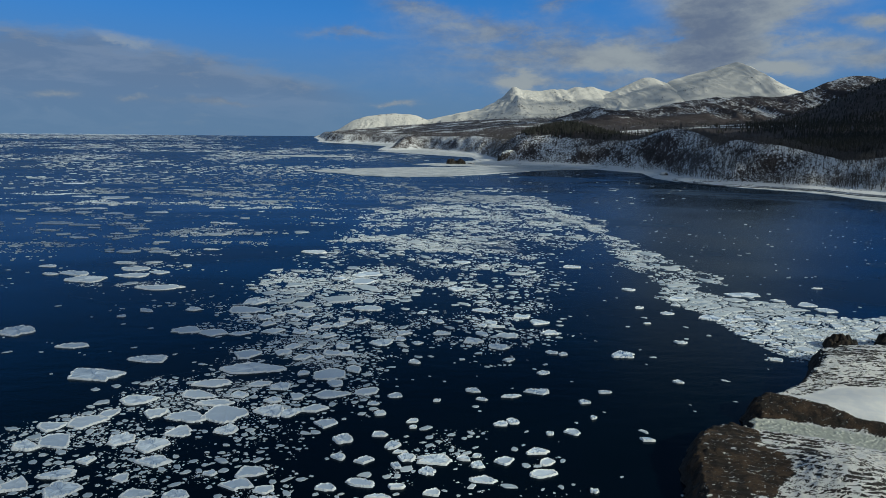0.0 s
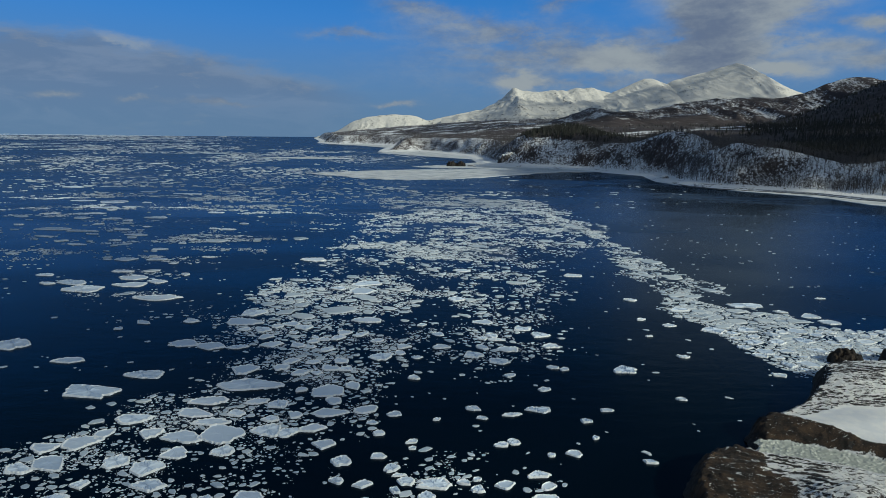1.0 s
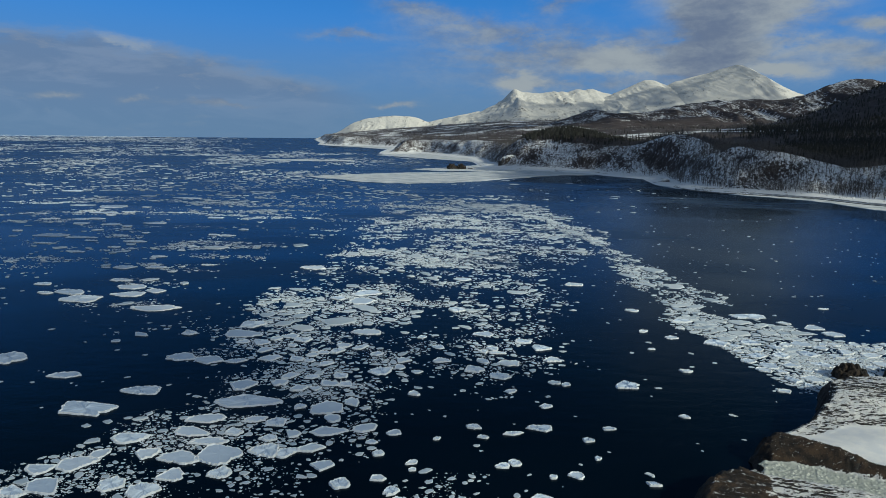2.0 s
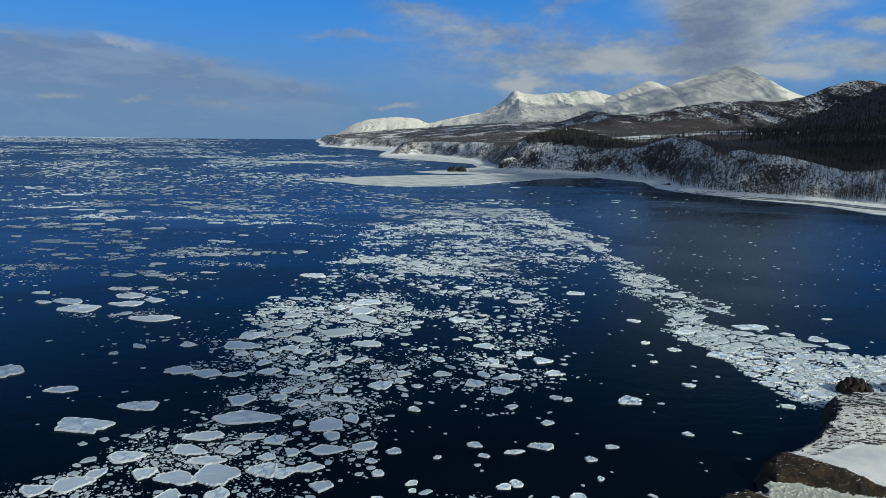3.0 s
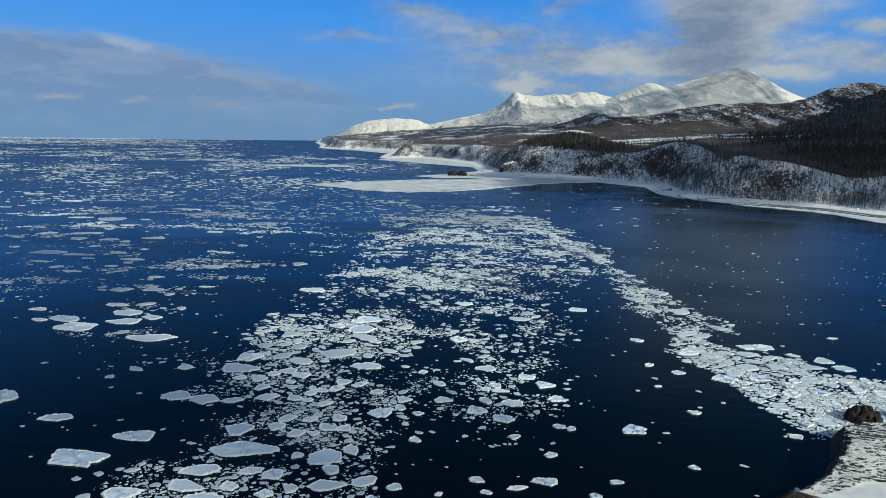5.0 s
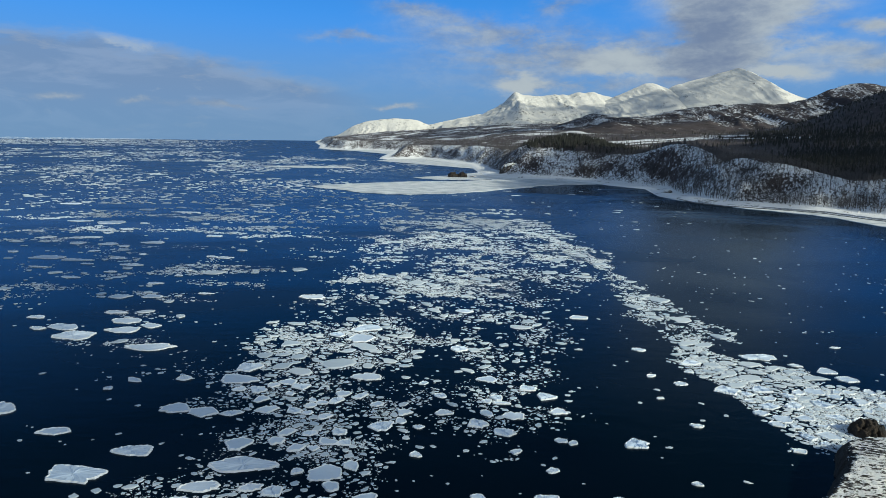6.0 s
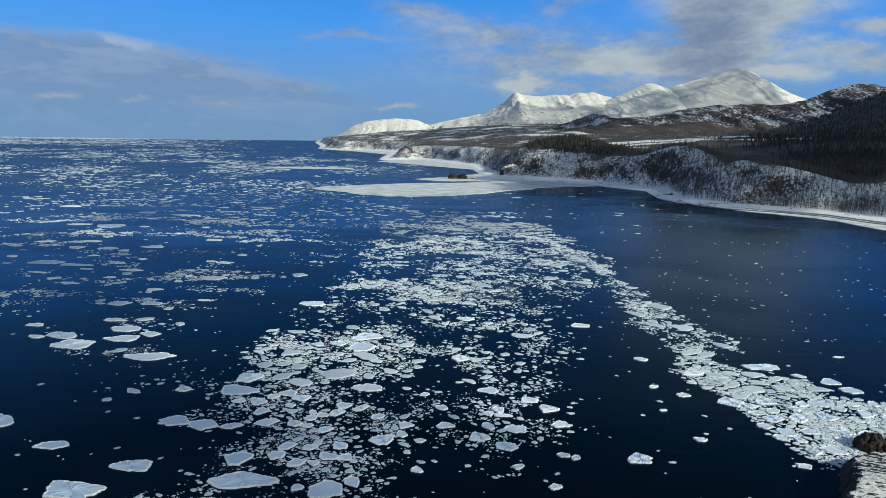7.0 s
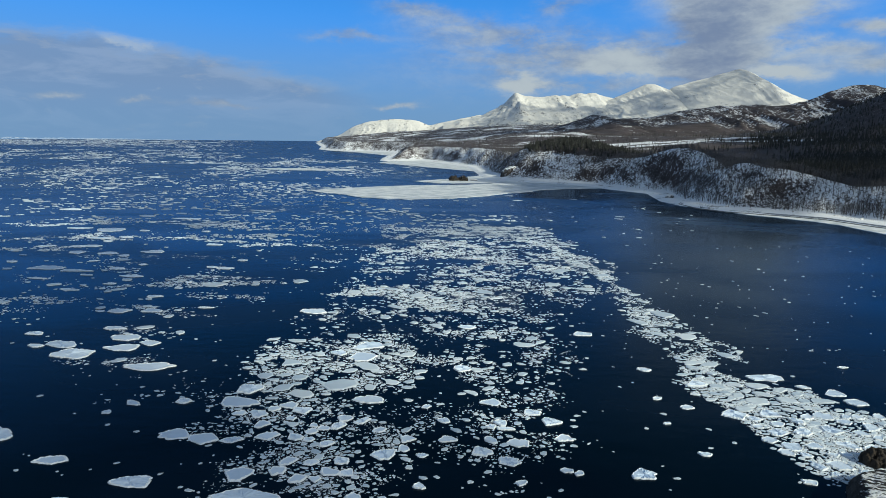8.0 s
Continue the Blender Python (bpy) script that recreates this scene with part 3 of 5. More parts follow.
# ---- shore rocks near the camera ----
def rock(x, y, rx, ry, high, turn, mat, label, seed, flat=3.0, craggy=1.0, fine=0.17):
    """A rock with ledges, cracks and a broken rim, standing in the water."""
    nx, ny = int(2.7 * rx / fine), int(2.7 * ry / fine)
    lx, ly = np.meshgrid(np.linspace(-1.35, 1.35, nx) * rx, np.linspace(-1.35, 1.35, ny) * ry)
    aa = np.arctan2(ly / ry, lx / rx)
    rim = 1 + 0.42 * (fbm(np.cos(aa) * 1.6 + 9, np.sin(aa) * 1.6 + seed, 4, seed) - 0.5)
    c, s = math.cos(radians(turn)), math.sin(radians(turn))
    wx, wy = x + lx * c - ly * s, y + lx * s + ly * c
    rr = np.hypot(lx / rx, ly / ry) / rim + craggy * 0.16 * (fbm(wx / 3.2, wy / 3.2, 4, seed + 4) - 0.5)
    strike = wx * 0.21 + wy * 0.98 + 3.0 * (fbm(wx / 11, wy / 11, 3, seed + 12) - 0.5)
    ledge = fbm(strike / 3.2, wx / 15, 4, seed + 3, True)
    step = fbm(strike / 0.7, wx / 3.0, 3, seed + 8, True)
    crack = fbm(wx / 1.5, wy / 1.2, 4, seed + 14, True)
    crag = fbm(wx / 0.7, wy / 0.7, 3, seed + 6)
    body = np.clip(1 - np.clip(rr, 0, 1) ** flat, 0, 1) ** 0.7
    z = high * body * (0.62 + 0.7 * fbm(wx / 8, wy / 8, 3, seed + 1))
    z = z + ((ledge - 0.6) * 1.7 + (step - 0.5) * 0.65 * craggy + (crag - 0.5) * 0.7 * craggy - 0.9 * craggy * smooth(0.70, 0.92, crack)) * (0.3 + 0.7 * craggy) * smooth(1.05, 0.85, rr)
    z = z - 2.2 * smooth(0.96, 1.08, rr)
    faces = grid_faces(ny, nx)
    faces = faces[(z.ravel()[faces] > -0.9).any(1)]
    me = mesh("shore_rock", np.stack([wx, wy, z], -1).reshape(-1, 3), faces, mat, True)
    loose = bmesh.new()
    loose.from_mesh(me)
    bmesh.ops.delete(loose, geom=[v for v in loose.verts if not v.link_faces], context="VERTS")
    loose.to_mesh(me)
    loose.free()
    return tagged(new("shore_rock", me), label, "rock", "rocks on the shore")


rock(97.0, 132.0, 4.2, 3.4, 2.6, 0, BARE_ROCK, "dark bare boulder standing in packed ice", 6, 2.2, 1.7)
rock(111, 131, 5.5, 5, 5.0, 0, BARE_ROCK, "dark bare boulder beside the snowy rock shore", 7, 2.2, 1.7)
rock(4, 925, 9, 6, 7.0, 10, BARE_ROCK, "dark boulder standing in the shore ice", 8, 1.5, 3.2, 0.35)
rock(18, 925, 8.0, 5.5, 6.0, -20, BARE_ROCK, "dark boulder standing in the shore ice", 9, 1.5, 3.2, 0.35)
rock(36, 932, 7, 3, 2.6, 0, SNOW_ROCK, "low snowy rock beside the boulders", 41, 3.0, 1.0, 0.5)
rock(106, 982, 26, 13, 21, 12, SNOW_ROCK, "dark rock stack at the foot of the cliff", 10, 3.0, 1.3, 0.6)
rock(256, 692, 7, 4, 6, 20, SNOW_ROCK, "dark outcrop at the foot of the coast slope", 12, 3.0, 1.0, 0.6)
for k, (x, y, r) in enumerate(((283, 606, 2.4), (330, 571, 1.6), (334, 569, 1.1), (366, 527, 2.0))):
    rock(x, y, r * 1.6, r * 0.7, r * 0.7 + 2.2, 30, SNOW_ROCK, "small dark boulder on the snowy shore bank", 20 + k, 2.5, 1.0, 0.4)


# ---- the rocky shore that the camera rises over ----
WATERLINE = [(30, 30), (33, 55), (32.5, 66), (34.5, 73), (36.5, 79), (39, 83), (42, 87), (46, 89), (50, 90), (53, 90.5), (53.5, 93), (54, 95.5), (56, 98), (59, 100.5), (63, 102), (68, 104.5),
             (72.5, 109), (77, 113.5), (80.5, 119), (84, 124), (90, 126), (98, 124.5), (104, 128), (118, 128), (150, 140)]
SHORE_LAND = WATERLINE + [(180, 140), (180, 30)]
KNOLL = [(31, 66), (34, 74), (40, 86), (49.5, 88), (52, 84.5), (49.5, 78.5), (51.5, 75.6), (49, 70.6), (44.4, 66.3)]
RIB = [(50, 91), (53, 98), (58.6, 100), (62.5, 96), (66, 92), (70, 88.4), (76, 84.2), (76, 82.5), (69.5, 86.2), (64, 89.4), (57, 91.6)]
DRIFT = [(63, 96), (74, 100), (86, 98), (110, 92), (110, 80), (76, 83), (70, 88), (66, 92.5)]
SPRAY = [(51, 93), (57, 91.5), (63, 89.4), (69, 86), (76, 82), (86, 75), (80, 72), (70, 80), (64, 84), (57.5, 85), (53.5, 87)]
VALLEY = [(50, 92), (55.5, 89), (62, 87), (69, 83), (78, 77), (100, 68)]


def shore_form(x, y):
    """Height of the shore without its ledges, and how far inside the waterline."""
    d = line_distance(x, y, WATERLINE)
    d = np.where(inside(x, y, SHORE_LAND), d, -d) + 1.6 * (fbm(x / 3.5, y / 3.5, 4, 301) - 0.5)
    # the headland falls to the sea at its far ends too
    d = np.minimum(d, np.minimum(y - 54.5, 127.5 - x) + 2.0 * (fbm(x / 5, y / 5, 3, 302) - 0.5))
    h = -1.4 + 4.6 * smooth(-0.6, 3.2, d) + 0.03 * np.clip(d - 4, 0, 60)

    def swell(cx, cy, rx, ry, high):
        return high * np.exp(-((x - cx) / rx) ** 2 - ((y - cy) / ry) ** 2)

    land = smooth(-0.5, 3.0, d)
    h = h + land * (swell(42.5, 78, 6, 7, 1.0) + swell(56, 69, 6.5, 7, 3.2) + swell(78, 94, 12, 5, 1.4) + swell(82, 109, 13, 9, 2.6) + swell(98, 117, 10, 7, 2.0))
    h = h + land * 0.9 * np.exp(-(line_distance(x, y, [(56, 97.5), (61, 96), (67, 92), (74, 87.5)]) / 2.2) ** 2)
    v = line_distance(x, y, VALLEY)
    cut = smooth(5.5, 1.8, v) * smooth(0.0, 2.5, d)
    h = h * (1 - cut) + (1.6 + 0.05 * (x - 55)) * cut
    return h, d


def build_shore():
    gx, gy = np.meshgrid(np.arange(29, 130, 0.24), np.arange(52, 136, 0.24))
    h, d = shore_form(gx, gy)
    turf = np.maximum(soft(gx, gy, KNOLL, 1.2), soft(gx, gy, RIB, 1.2))
    turf = smooth(0.25, 0.75, turf + 0.9 * (fbm(gx / 2.2, gy / 2.2, 4, 311) - 0.5))
    turf = turf * smooth(0.6, 2.4, d) * (1 - 0.8 * smooth(0.60, 0.70, fbm(gx / 1.7, gy / 1.0, 4, 321)))
    bank = smooth(0.3, 0.8, soft(gx, gy, DRIFT, 2.0) + 0.5 * (fbm(gx / 3, gy / 3, 3, 312) - 0.5))
    spray = smooth(0.3, 0.7, soft(gx, gy, SPRAY, 1.5) + 0.5 * (fbm(gx / 2, gy / 2, 3, 313) - 0.5))
    calm = np.clip(bank + spray, 0, 1)
    # beds of rock step down the slope; their edges show where the wind keeps them bare
    bed = (h + 1.1 * fbm(gx / 6, gy / 6, 4, 314) + 0.50 * (gx * 0.25 + gy * 0.97)) / 0.55
    part_of = bed - np.floor(bed)
    tread = smooth(0.0, 0.65, part_of)
    riser = smooth(0.30, 0.10, np.abs(part_of - 0.34)) * smooth(0.40, 0.52, fbm(gx / 1.9 + gy / 7, gy / 1.0, 4, 315))
    worn = smooth(0.36, 0.56, fbm(gx / 7, gy / 5, 3, 316))
    ledges = 0.42 * (tread - part_of) * (1 - calm) * smooth(0.5, 3, d)
    crag = fbm(gx / 0.8, gy / 0.6, 4, 317) - 0.5
    edge = smooth(4.0, 0.8, d)
    hummock = fbm(gx / 1.4, gy / 1.4, 4, 318, True) - 0.5
    z = h + ledges + crag * (0.45 + 1.5 * edge) * (1 - 0.9 * calm) * smooth(-1.5, 1, d) + turf * 0.3 * hummock + edge * 1.3 * hummock * smooth(-1.5, 0.5, d)
    z = z + spray * 0.25 * (fbm(gx / 0.5, gy / 0.5, 2, 319) - 0.5)
    bare = np.clip(riser * (0.15 + 0.5 * worn) + 0.9 * edge * smooth(0.40, 0.60, fbm(gx / 1.2, gy / 1.2, 3, 320)) + 1.2 * smooth(1.8, 0.2, d), 0, 1.4)
    faces = grid_faces(*gx.shape)
    faces = faces[(z.ravel()[faces] > -0.8).any(1)]
    used, faces = np.unique(faces, return_inverse=True)
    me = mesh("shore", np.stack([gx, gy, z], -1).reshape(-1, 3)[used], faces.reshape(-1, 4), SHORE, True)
    for name, values in (("turf", turf), ("bare", bare), ("bank", bank), ("spray", spray)):
        me.attributes.new(name, "FLOAT", "POINT").data.foreach_set("value", values.ravel()[used].astype(np.float32))
    tagged(new("shore", me), "rocky shore with brown turf knolls and wind-blown snow", "shore", kind="structure")


# ---- drift ice ----
taken = {}
CELL = 4.0


def free(x, y, r, slack=0.92):
    i, j = int(x // CELL), int(y // CELL)
    reach = 1 if r < 1.6 else 3
    for a in range(i - reach, i + reach + 1):
        for b in range(j - reach, j + reach + 1):
            for qx, qy, qr in taken.get((a, b), ()):
                if (x - qx) ** 2 + (y - qy) ** 2 < ((r + qr) * slack) ** 2:
                    return False
    return True


def claim(x, y, r):
    taken.setdefault((int(x // CELL), int(y // CELL)), []).append((x, y, r))


def floe_mesh(length, width, seed, rubble):
    rng = np.random.RandomState(seed)
    sides = 56 if length > 4 else 30
    a = np.linspace(0, 2 * np.pi, sides, endpoint=False)
    rad = np.ones(sides)
    for k in range(2, 10):
        rad += rng.uniform(-0.26, 0.26) / k ** 0.75 * np.cos(k * a + rng.uniform(0, 6.28))
    for cut in rng.uniform(0, 2.1) + np.arange(3) * 2.09 + rng.uniform(-0.7, 0.7, 3):
        side = rng.uniform(0.62, 0.92)
        rad = np.minimum(rad, side / np.maximum(np.cos(a - cut), 0.3))
    rad = np.maximum(rad, 0.35) * (1 + rng.uniform(-0.045, 0.045, sides))
    px, py = rad * np.cos(a), rad * np.sin(a)
    px, py = px / np.ptp(px) * length, py / np.ptp(py) * width
    px, py = px - (px.max() + px.min()) / 2, py - (py.max() + py.min()) / 2
    high = rng.uniform(0.10, 0.22)
    rim = min(0.24, rng.uniform(0.5, 0.9) / width)
    rings = [(1.01, -0.15), (1.0, 0.05), (1 - 0.2 * rim, high + 0.05), (1 - 0.6 * rim, high + 0.12), (1 - rim, high + 0.02), (0.6, high), (0.3, high)]
    verts = []
    for k, (s, z) in enumerate(rings):
        rough = (0.0, 0.0, 0.14, 0.26, 0.08, 0.06, 0.06)[k] + (0.26 if rubble and k > 3 else 0.0)
        verts.append(np.stack([px * s, py * s, z + (rng.rand(sides) - 0.35) * rough], -1))
    verts = np.concatenate(verts + [np.array([[0, 0, high + 0.02]])])
    faces = grid_faces(len(rings), sides, True).tolist()
    last, top = (len(rings) - 1) * sides, len(verts) - 1
    faces += [(last + k, last + (k + 1) % sides, top) for k in range(sides)]
    me = mesh("ice_floe", verts, faces, ICE)
    me.materials.append(RIM)
    me.polygons.foreach_set("material_index", np.array([int(k < 4 * sides) for k in range(len(faces))], dtype=np.int32))
    return me


floes = 0


def ice_floe(x, y, length, width, turn, rubble=None):
    global floes
    floes += 1
    rng = random.Random(floes)
    rough = rng.random() < 0.45 if rubble is None else rubble
    ob = new("ice_floe", floe_mesh(length, width, floes, rough))
    ob.matrix_world = pose(x, y, 0, 0, 0, turn)
    big = "large " if length > 8 else "small " if length < 4 else ""
    tagged(ob, big + ("rubbly white drift ice floe on dark sea water" if rough else "flat snow-covered drift ice floe on dark sea water"), "ice floe", "drift ice floes")
    c, s = math.cos(radians(turn)), math.sin(radians(turn))
    for k in (-0.66, 0, 0.66) if length > 1.5 * width else (0,):
        claim(x + k * c * (length - width) / 1.35, y + k * s * (length - width) / 1.35, width * 0.5)


ice_floe(-109.2, 135.9, 9.1, 7.7, -7)
ice_floe(-88.8, 126.1, 8.0, 3.6, 4)
ice_floe(-67.3, 118.7, 8.9, 4.3, 3)
ice_floe(-73.9, 109.8, 12.2, 5.6, -10)
ice_floe(-123.8, 212.7, 9.3, 3.3, -3)
ice_floe(-115.2, 202.9, 11.1, 5.9, 5)
ice_floe(-132.8, 195.6, 11.3, 6.4, 1)
ice_floe(-124.2, 187.3, 13.4, 9.2, 6)
ice_floe(-111.7, 193.7, 11.7, 6.3, 4)
ice_floe(-104.1, 198.3, 7.6, 4.7, -12)
ice_floe(-94.0, 178.1, 16.8, 6.1, 5)
ice_floe(-85.7, 154.0, 5.2, 2.4, -14)
ice_floe(-89.8, 148.7, 2.5, 2.1, 12)
ice_floe(-149.2, 205.8, 6.7, 3.1, 1)
ice_floe(-140.5, 193.8, 5.8, 2.8, -6)
ice_floe(-57.3, 163.8, 7.4, 6.3, 3)
ice_floe(-57.2, 155.5, 11.4, 5.9, -7)
ice_floe(-72.5, 155.6, 4.4, 3.0, -8)
ice_floe(-67.0, 138.3, 7.9, 5.2, 8)
ice_floe(-59.3, 136.3, 7.8, 5.1, 1)
ice_floe(-52.5, 136.1, 5.9, 2.8, 3)
ice_floe(-44.5, 138.3, 6.3, 3.8, 12)
ice_floe(-45.7, 122.2, 6.4, 5.4, 3)
ice_floe(-37.9, 123.7, 4.0, 3.4, 1)
ice_floe(-41.7, 114.3, 14.8, 6.0, -2)
ice_floe(-47.6, 106.5, 8.1, 3.6, 6)
ice_floe(-37.8, 106.7, 5.0, 2.7, 13)
ice_floe(-33.3, 105.7, 4.1, 3.5, -10)
ice_floe(-48.0, 101.5, 7.5, 3.8, -7)
ice_floe(-43.6, 98.1, 7.6, 2.8, 6)
ice_floe(-32.9, 99.6, 3.6, 2.4, -10)
ice_floe(-58.5, 98.7, 7.3, 4.1, 13)
ice_floe(-52.8, 93.5, 4.5, 3.8, 2)
ice_floe(-46.5, 92.6, 8.0, 4.4, -2)
ice_floe(-39.9, 93.7, 8.4, 7.1, 9)
ice_floe(-32.2, 95.5, 6.2, 4.6, -14)
ice_floe(-68.3, 88.2, 5.3, 3.4, 7)
ice_floe(-62.9, 90.0, 6.7, 4.8, 10)
ice_floe(-68.1, 81.9, 5.2, 3.0, -12)
ice_floe(-64.2, 83.7, 6.6, 4.1, -9)
ice_floe(-47.7, 82.8, 5.5, 4.7, 10)
ice_floe(-45.5, 87.4, 4.7, 4.0, 4)
ice_floe(-53.8, 84.5, 5.1, 4.4, -13)
ice_floe(-45.3, 78.1, 6.0, 3.3, -5)
ice_floe(-55.9, 78.0, 2.9, 2.4, 10)
ice_floe(-47.8, 73.8, 2.7, 2.3, -14)
ice_floe(-58.0, 74.2, 5.7, 2.7, 12)
ice_floe(-62.2, 71.7, 4.4, 3.8, 13)
ice_floe(-54.8, 70.4, 5.7, 4.3, -6)
ice_floe(-43.4, 70.0, 4.8, 2.3, 1)
ice_floe(-37.8, 69.8, 3.9, 2.3, 5)
ice_floe(-30.2, 72.5, 5.4, 3.0, 9)
ice_floe(-25.9, 71.3, 3.1, 2.2, 14)
ice_floe(-28.9, 75.6, 4.7, 2.9, -2)
ice_floe(-35.2, 75.2, 2.3, 1.5, 8)
ice_floe(-56.7, 237.2, 11.1, 6.6, 11)
ice_floe(5.8, 221.0, 7.4, 4.7, -1)
ice_floe(48.4, 215.6, 7.3, 4.4, -2)
ice_floe(-37.6, 192.3, 5.4, 4.6, 9)
ice_floe(-28.9, 199.5, 11.2, 6.6, 11)
ice_floe(-29.0, 189.4, 9.6, 7.7, 4)
ice_floe(-23.1, 158.7, 9.0, 4.9, 0)
ice_floe(3.5, 181.2, 6.2, 5.2, -10)
ice_floe(10.4, 158.2, 5.8, 4.3, 14)
ice_floe(21.4, 153.0, 4.9, 3.5, -3)
ice_floe(25.6, 147.8, 5.5, 4.3, -11)
ice_floe(9.7, 145.0, 2.8, 2.4, -13)
ice_floe(13.4, 143.9, 5.0, 1.6, -10)
ice_floe(-1.0, 138.4, 4.8, 2.9, 1)
ice_floe(15.6, 137.3, 5.6, 3.8, -8)
ice_floe(7.1, 133.2, 5.1, 4.3, -6)
ice_floe(-6.8, 131.0, 3.0, 1.8, 7)
ice_floe(13.0, 129.2, 5.3, 3.8, -1)
ice_floe(25.2, 126.1, 3.0, 2.0, 10)
ice_floe(27.7, 125.2, 2.2, 1.9, 6)
ice_floe(21.3, 114.3, 3.0, 2.0, 13)
ice_floe(-32.7, 121.0, 3.9, 3.3, -5)
ice_floe(-26.2, 123.9, 5.0, 3.1, -1)
ice_floe(-22.9, 123.7, 3.6, 2.7, 2)
ice_floe(-31.3, 127.3, 3.7, 2.5, 12)
ice_floe(-24.5, 111.9, 7.2, 5.8, -2)
ice_floe(-30.2, 112.3, 2.6, 2.2, 4)
ice_floe(-22.2, 102.3, 7.6, 3.6, -3)
ice_floe(-24.2, 96.4, 5.5, 3.0, 3)
ice_floe(-13.5, 98.9, 2.4, 1.6, 4)
ice_floe(-9.7, 102.4, 3.0, 2.2, -1)
ice_floe(5.7, 105.0, 3.1, 1.8, 4)
ice_floe(7.3, 101.2, 2.4, 1.1, -7)
ice_floe(13.2, 102.7, 4.3, 1.4, 14)
ice_floe(18.4, 104.8, 5.3, 2.6, -4)
ice_floe(-1.4, 100.4, 1.6, 1.1, 7)
ice_floe(27.1, 100.5, 2.4, 1.6, -14)
ice_floe(-5.7, 92.2, 2.4, 1.2, 13)
ice_floe(-5.4, 90.1, 1.4, 1.1, -6)
ice_floe(-10.9, 87.4, 2.9, 1.7, 5)
ice_floe(-11.8, 94.9, 2.3, 1.7, 7)
ice_floe(10.1, 91.6, 2.8, 1.6, 8)
ice_floe(12.4, 92.6, 2.5, 2.1, -9)
ice_floe(-17.0, 85.7, 3.6, 3.1, 8)
ice_floe(18.4, 88.5, 1.4, 1.2, 13)
ice_floe(22.3, 89.1, 3.0, 2.2, -4)
ice_floe(15.4, 82.8, 4.1, 1.9, 3)
ice_floe(16.4, 79.7, 2.9, 2.0, 14)
ice_floe(15.4, 76.4, 4.5, 2.1, 4)
ice_floe(9.7, 79.7, 3.5, 2.3, 4)
ice_floe(6.1, 74.7, 4.4, 1.9, -11)
ice_floe(5.4, 78.6, 2.2, 1.9, 8)
ice_floe(-1.4, 79.7, 5.8, 3.2, 6)
ice_floe(-2.4, 76.7, 2.8, 2.2, -8)
ice_floe(3.2, 80.2, 2.2, 1.3, 6)
ice_floe(5.4, 81.2, 1.6, 1.1, 12)
ice_floe(-12.5, 79.3, 3.4, 2.1, 4)
ice_floe(-16.8, 80.2, 2.5, 1.8, -6)
ice_floe(-7.3, 78.0, 1.9, 1.6, -5)
ice_floe(-12.2, 73.4, 4.6, 2.0, -11)
ice_floe(-17.0, 72.2, 3.2, 1.8, -12)
ice_floe(-9.2, 70.2, 4.0, 1.0, 1)
ice_floe(-1.6, 71.2, 2.7, 1.9, 13)
ice_floe(-7.0, 82.0, 2.5, 0.8, 6)
ice_floe(-6.7, 72.6, 2.7, 1.2, 1)
ice_floe(41.8, 125.2, 5.6, 4.3, -12)
ice_floe(58.7, 133.9, 3.4, 1.8, -3)
ice_floe(55.1, 148.4, 2.2, 0.9, 11)
ice_floe(49.0, 110.6, 2.4, 1.3, -12)
ice_floe(64.0, 157.6, 4.0, 2.5, -1)
ice_floe(57.7, 162.7, 3.2, 1.7, 14)
ice_floe(69.5, 165.8, 2.9, 1.1, -10)
ice_floe(60.5, 183.1, 4.6, 2.9, -14)
ice_floe(76.6, 123.5, 3.4, 2.0, -5)
ice_floe(32.3, 105.1, 2.8, 1.2, -1)
ice_floe(27.4, 94.5, 1.4, 1.2, 10)
ice_floe(34.7, 86.9, 2.5, 1.1, -1)
ice_floe(110.2, 168.2, 5.9, 4.8, 13)
ice_floe(112.7, 162.4, 6.2, 4.5, -11)
ice_floe(103.7, 172.1, 4.4, 2.2, -13)
ice_floe(125.9, 187.9, 3.9, 1.4, 5)
ice_floe(96.0, 178.0, 11.3, 5.3, 5)
ice_floe(72.6, 173.2, 7.0, 4.3, 10)
ice_floe(75.0, 154.2, 7.2, 5.8, -13)
ice_floe(22.1, 72.2, 1.3, 0.9, -2)
ice_floe(-130.7, 254.9, 7.3, 4.1, 6)
ice_floe(-134.4, 233.3, 9.4, 5.5, 3)
ice_floe(-121.6, 234.7, 8.5, 4.9, 0)
ice_floe(-142.2, 232.9, 4.2, 2.0, -4)
ice_floe(-102.0, 239.8, 7.0, 2.1, -3)
ice_floe(-174.6, 263.4, 10.3, 3.5, -8)
ice_floe(-160.7, 290.3, 12.9, 5.3, 2)
ice_floe(-180.4, 350.0, 14.0, 7.6, 8)
ice_floe(-203.3, 343.6, 12.2, 7.3, 6)
ice_floe(-223.7, 344.4, 9.9, 7.4, -6)
ice_floe(-213.1, 304.9, 18.9, 8.2, 2)
ice_floe(-193.7, 299.0, 17.3, 4.4, -7)
ice_floe(-162.8, 275.0, 6.1, 2.8, 4)
ice_floe(-183.9, 291.0, 7.1, 2.1, -3)
ice_floe(-199.3, 322.7, 6.4, 3.2, 6)
ice_floe(-168.6, 315.5, 4.2, 3.4, 5)
ice_floe(-128.9, 312.3, 7.0, 3.0, -3)
ice_floe(-121.0, 310.3, 9.7, 4.8, -3)
ice_floe(-152.8, 375.1, 10.8, 5.2, -1)
ice_floe(-118.8, 330.3, 5.9, 4.7, -7)
ice_floe(-127.1, 269.8, 3.9, 2.7, -5)
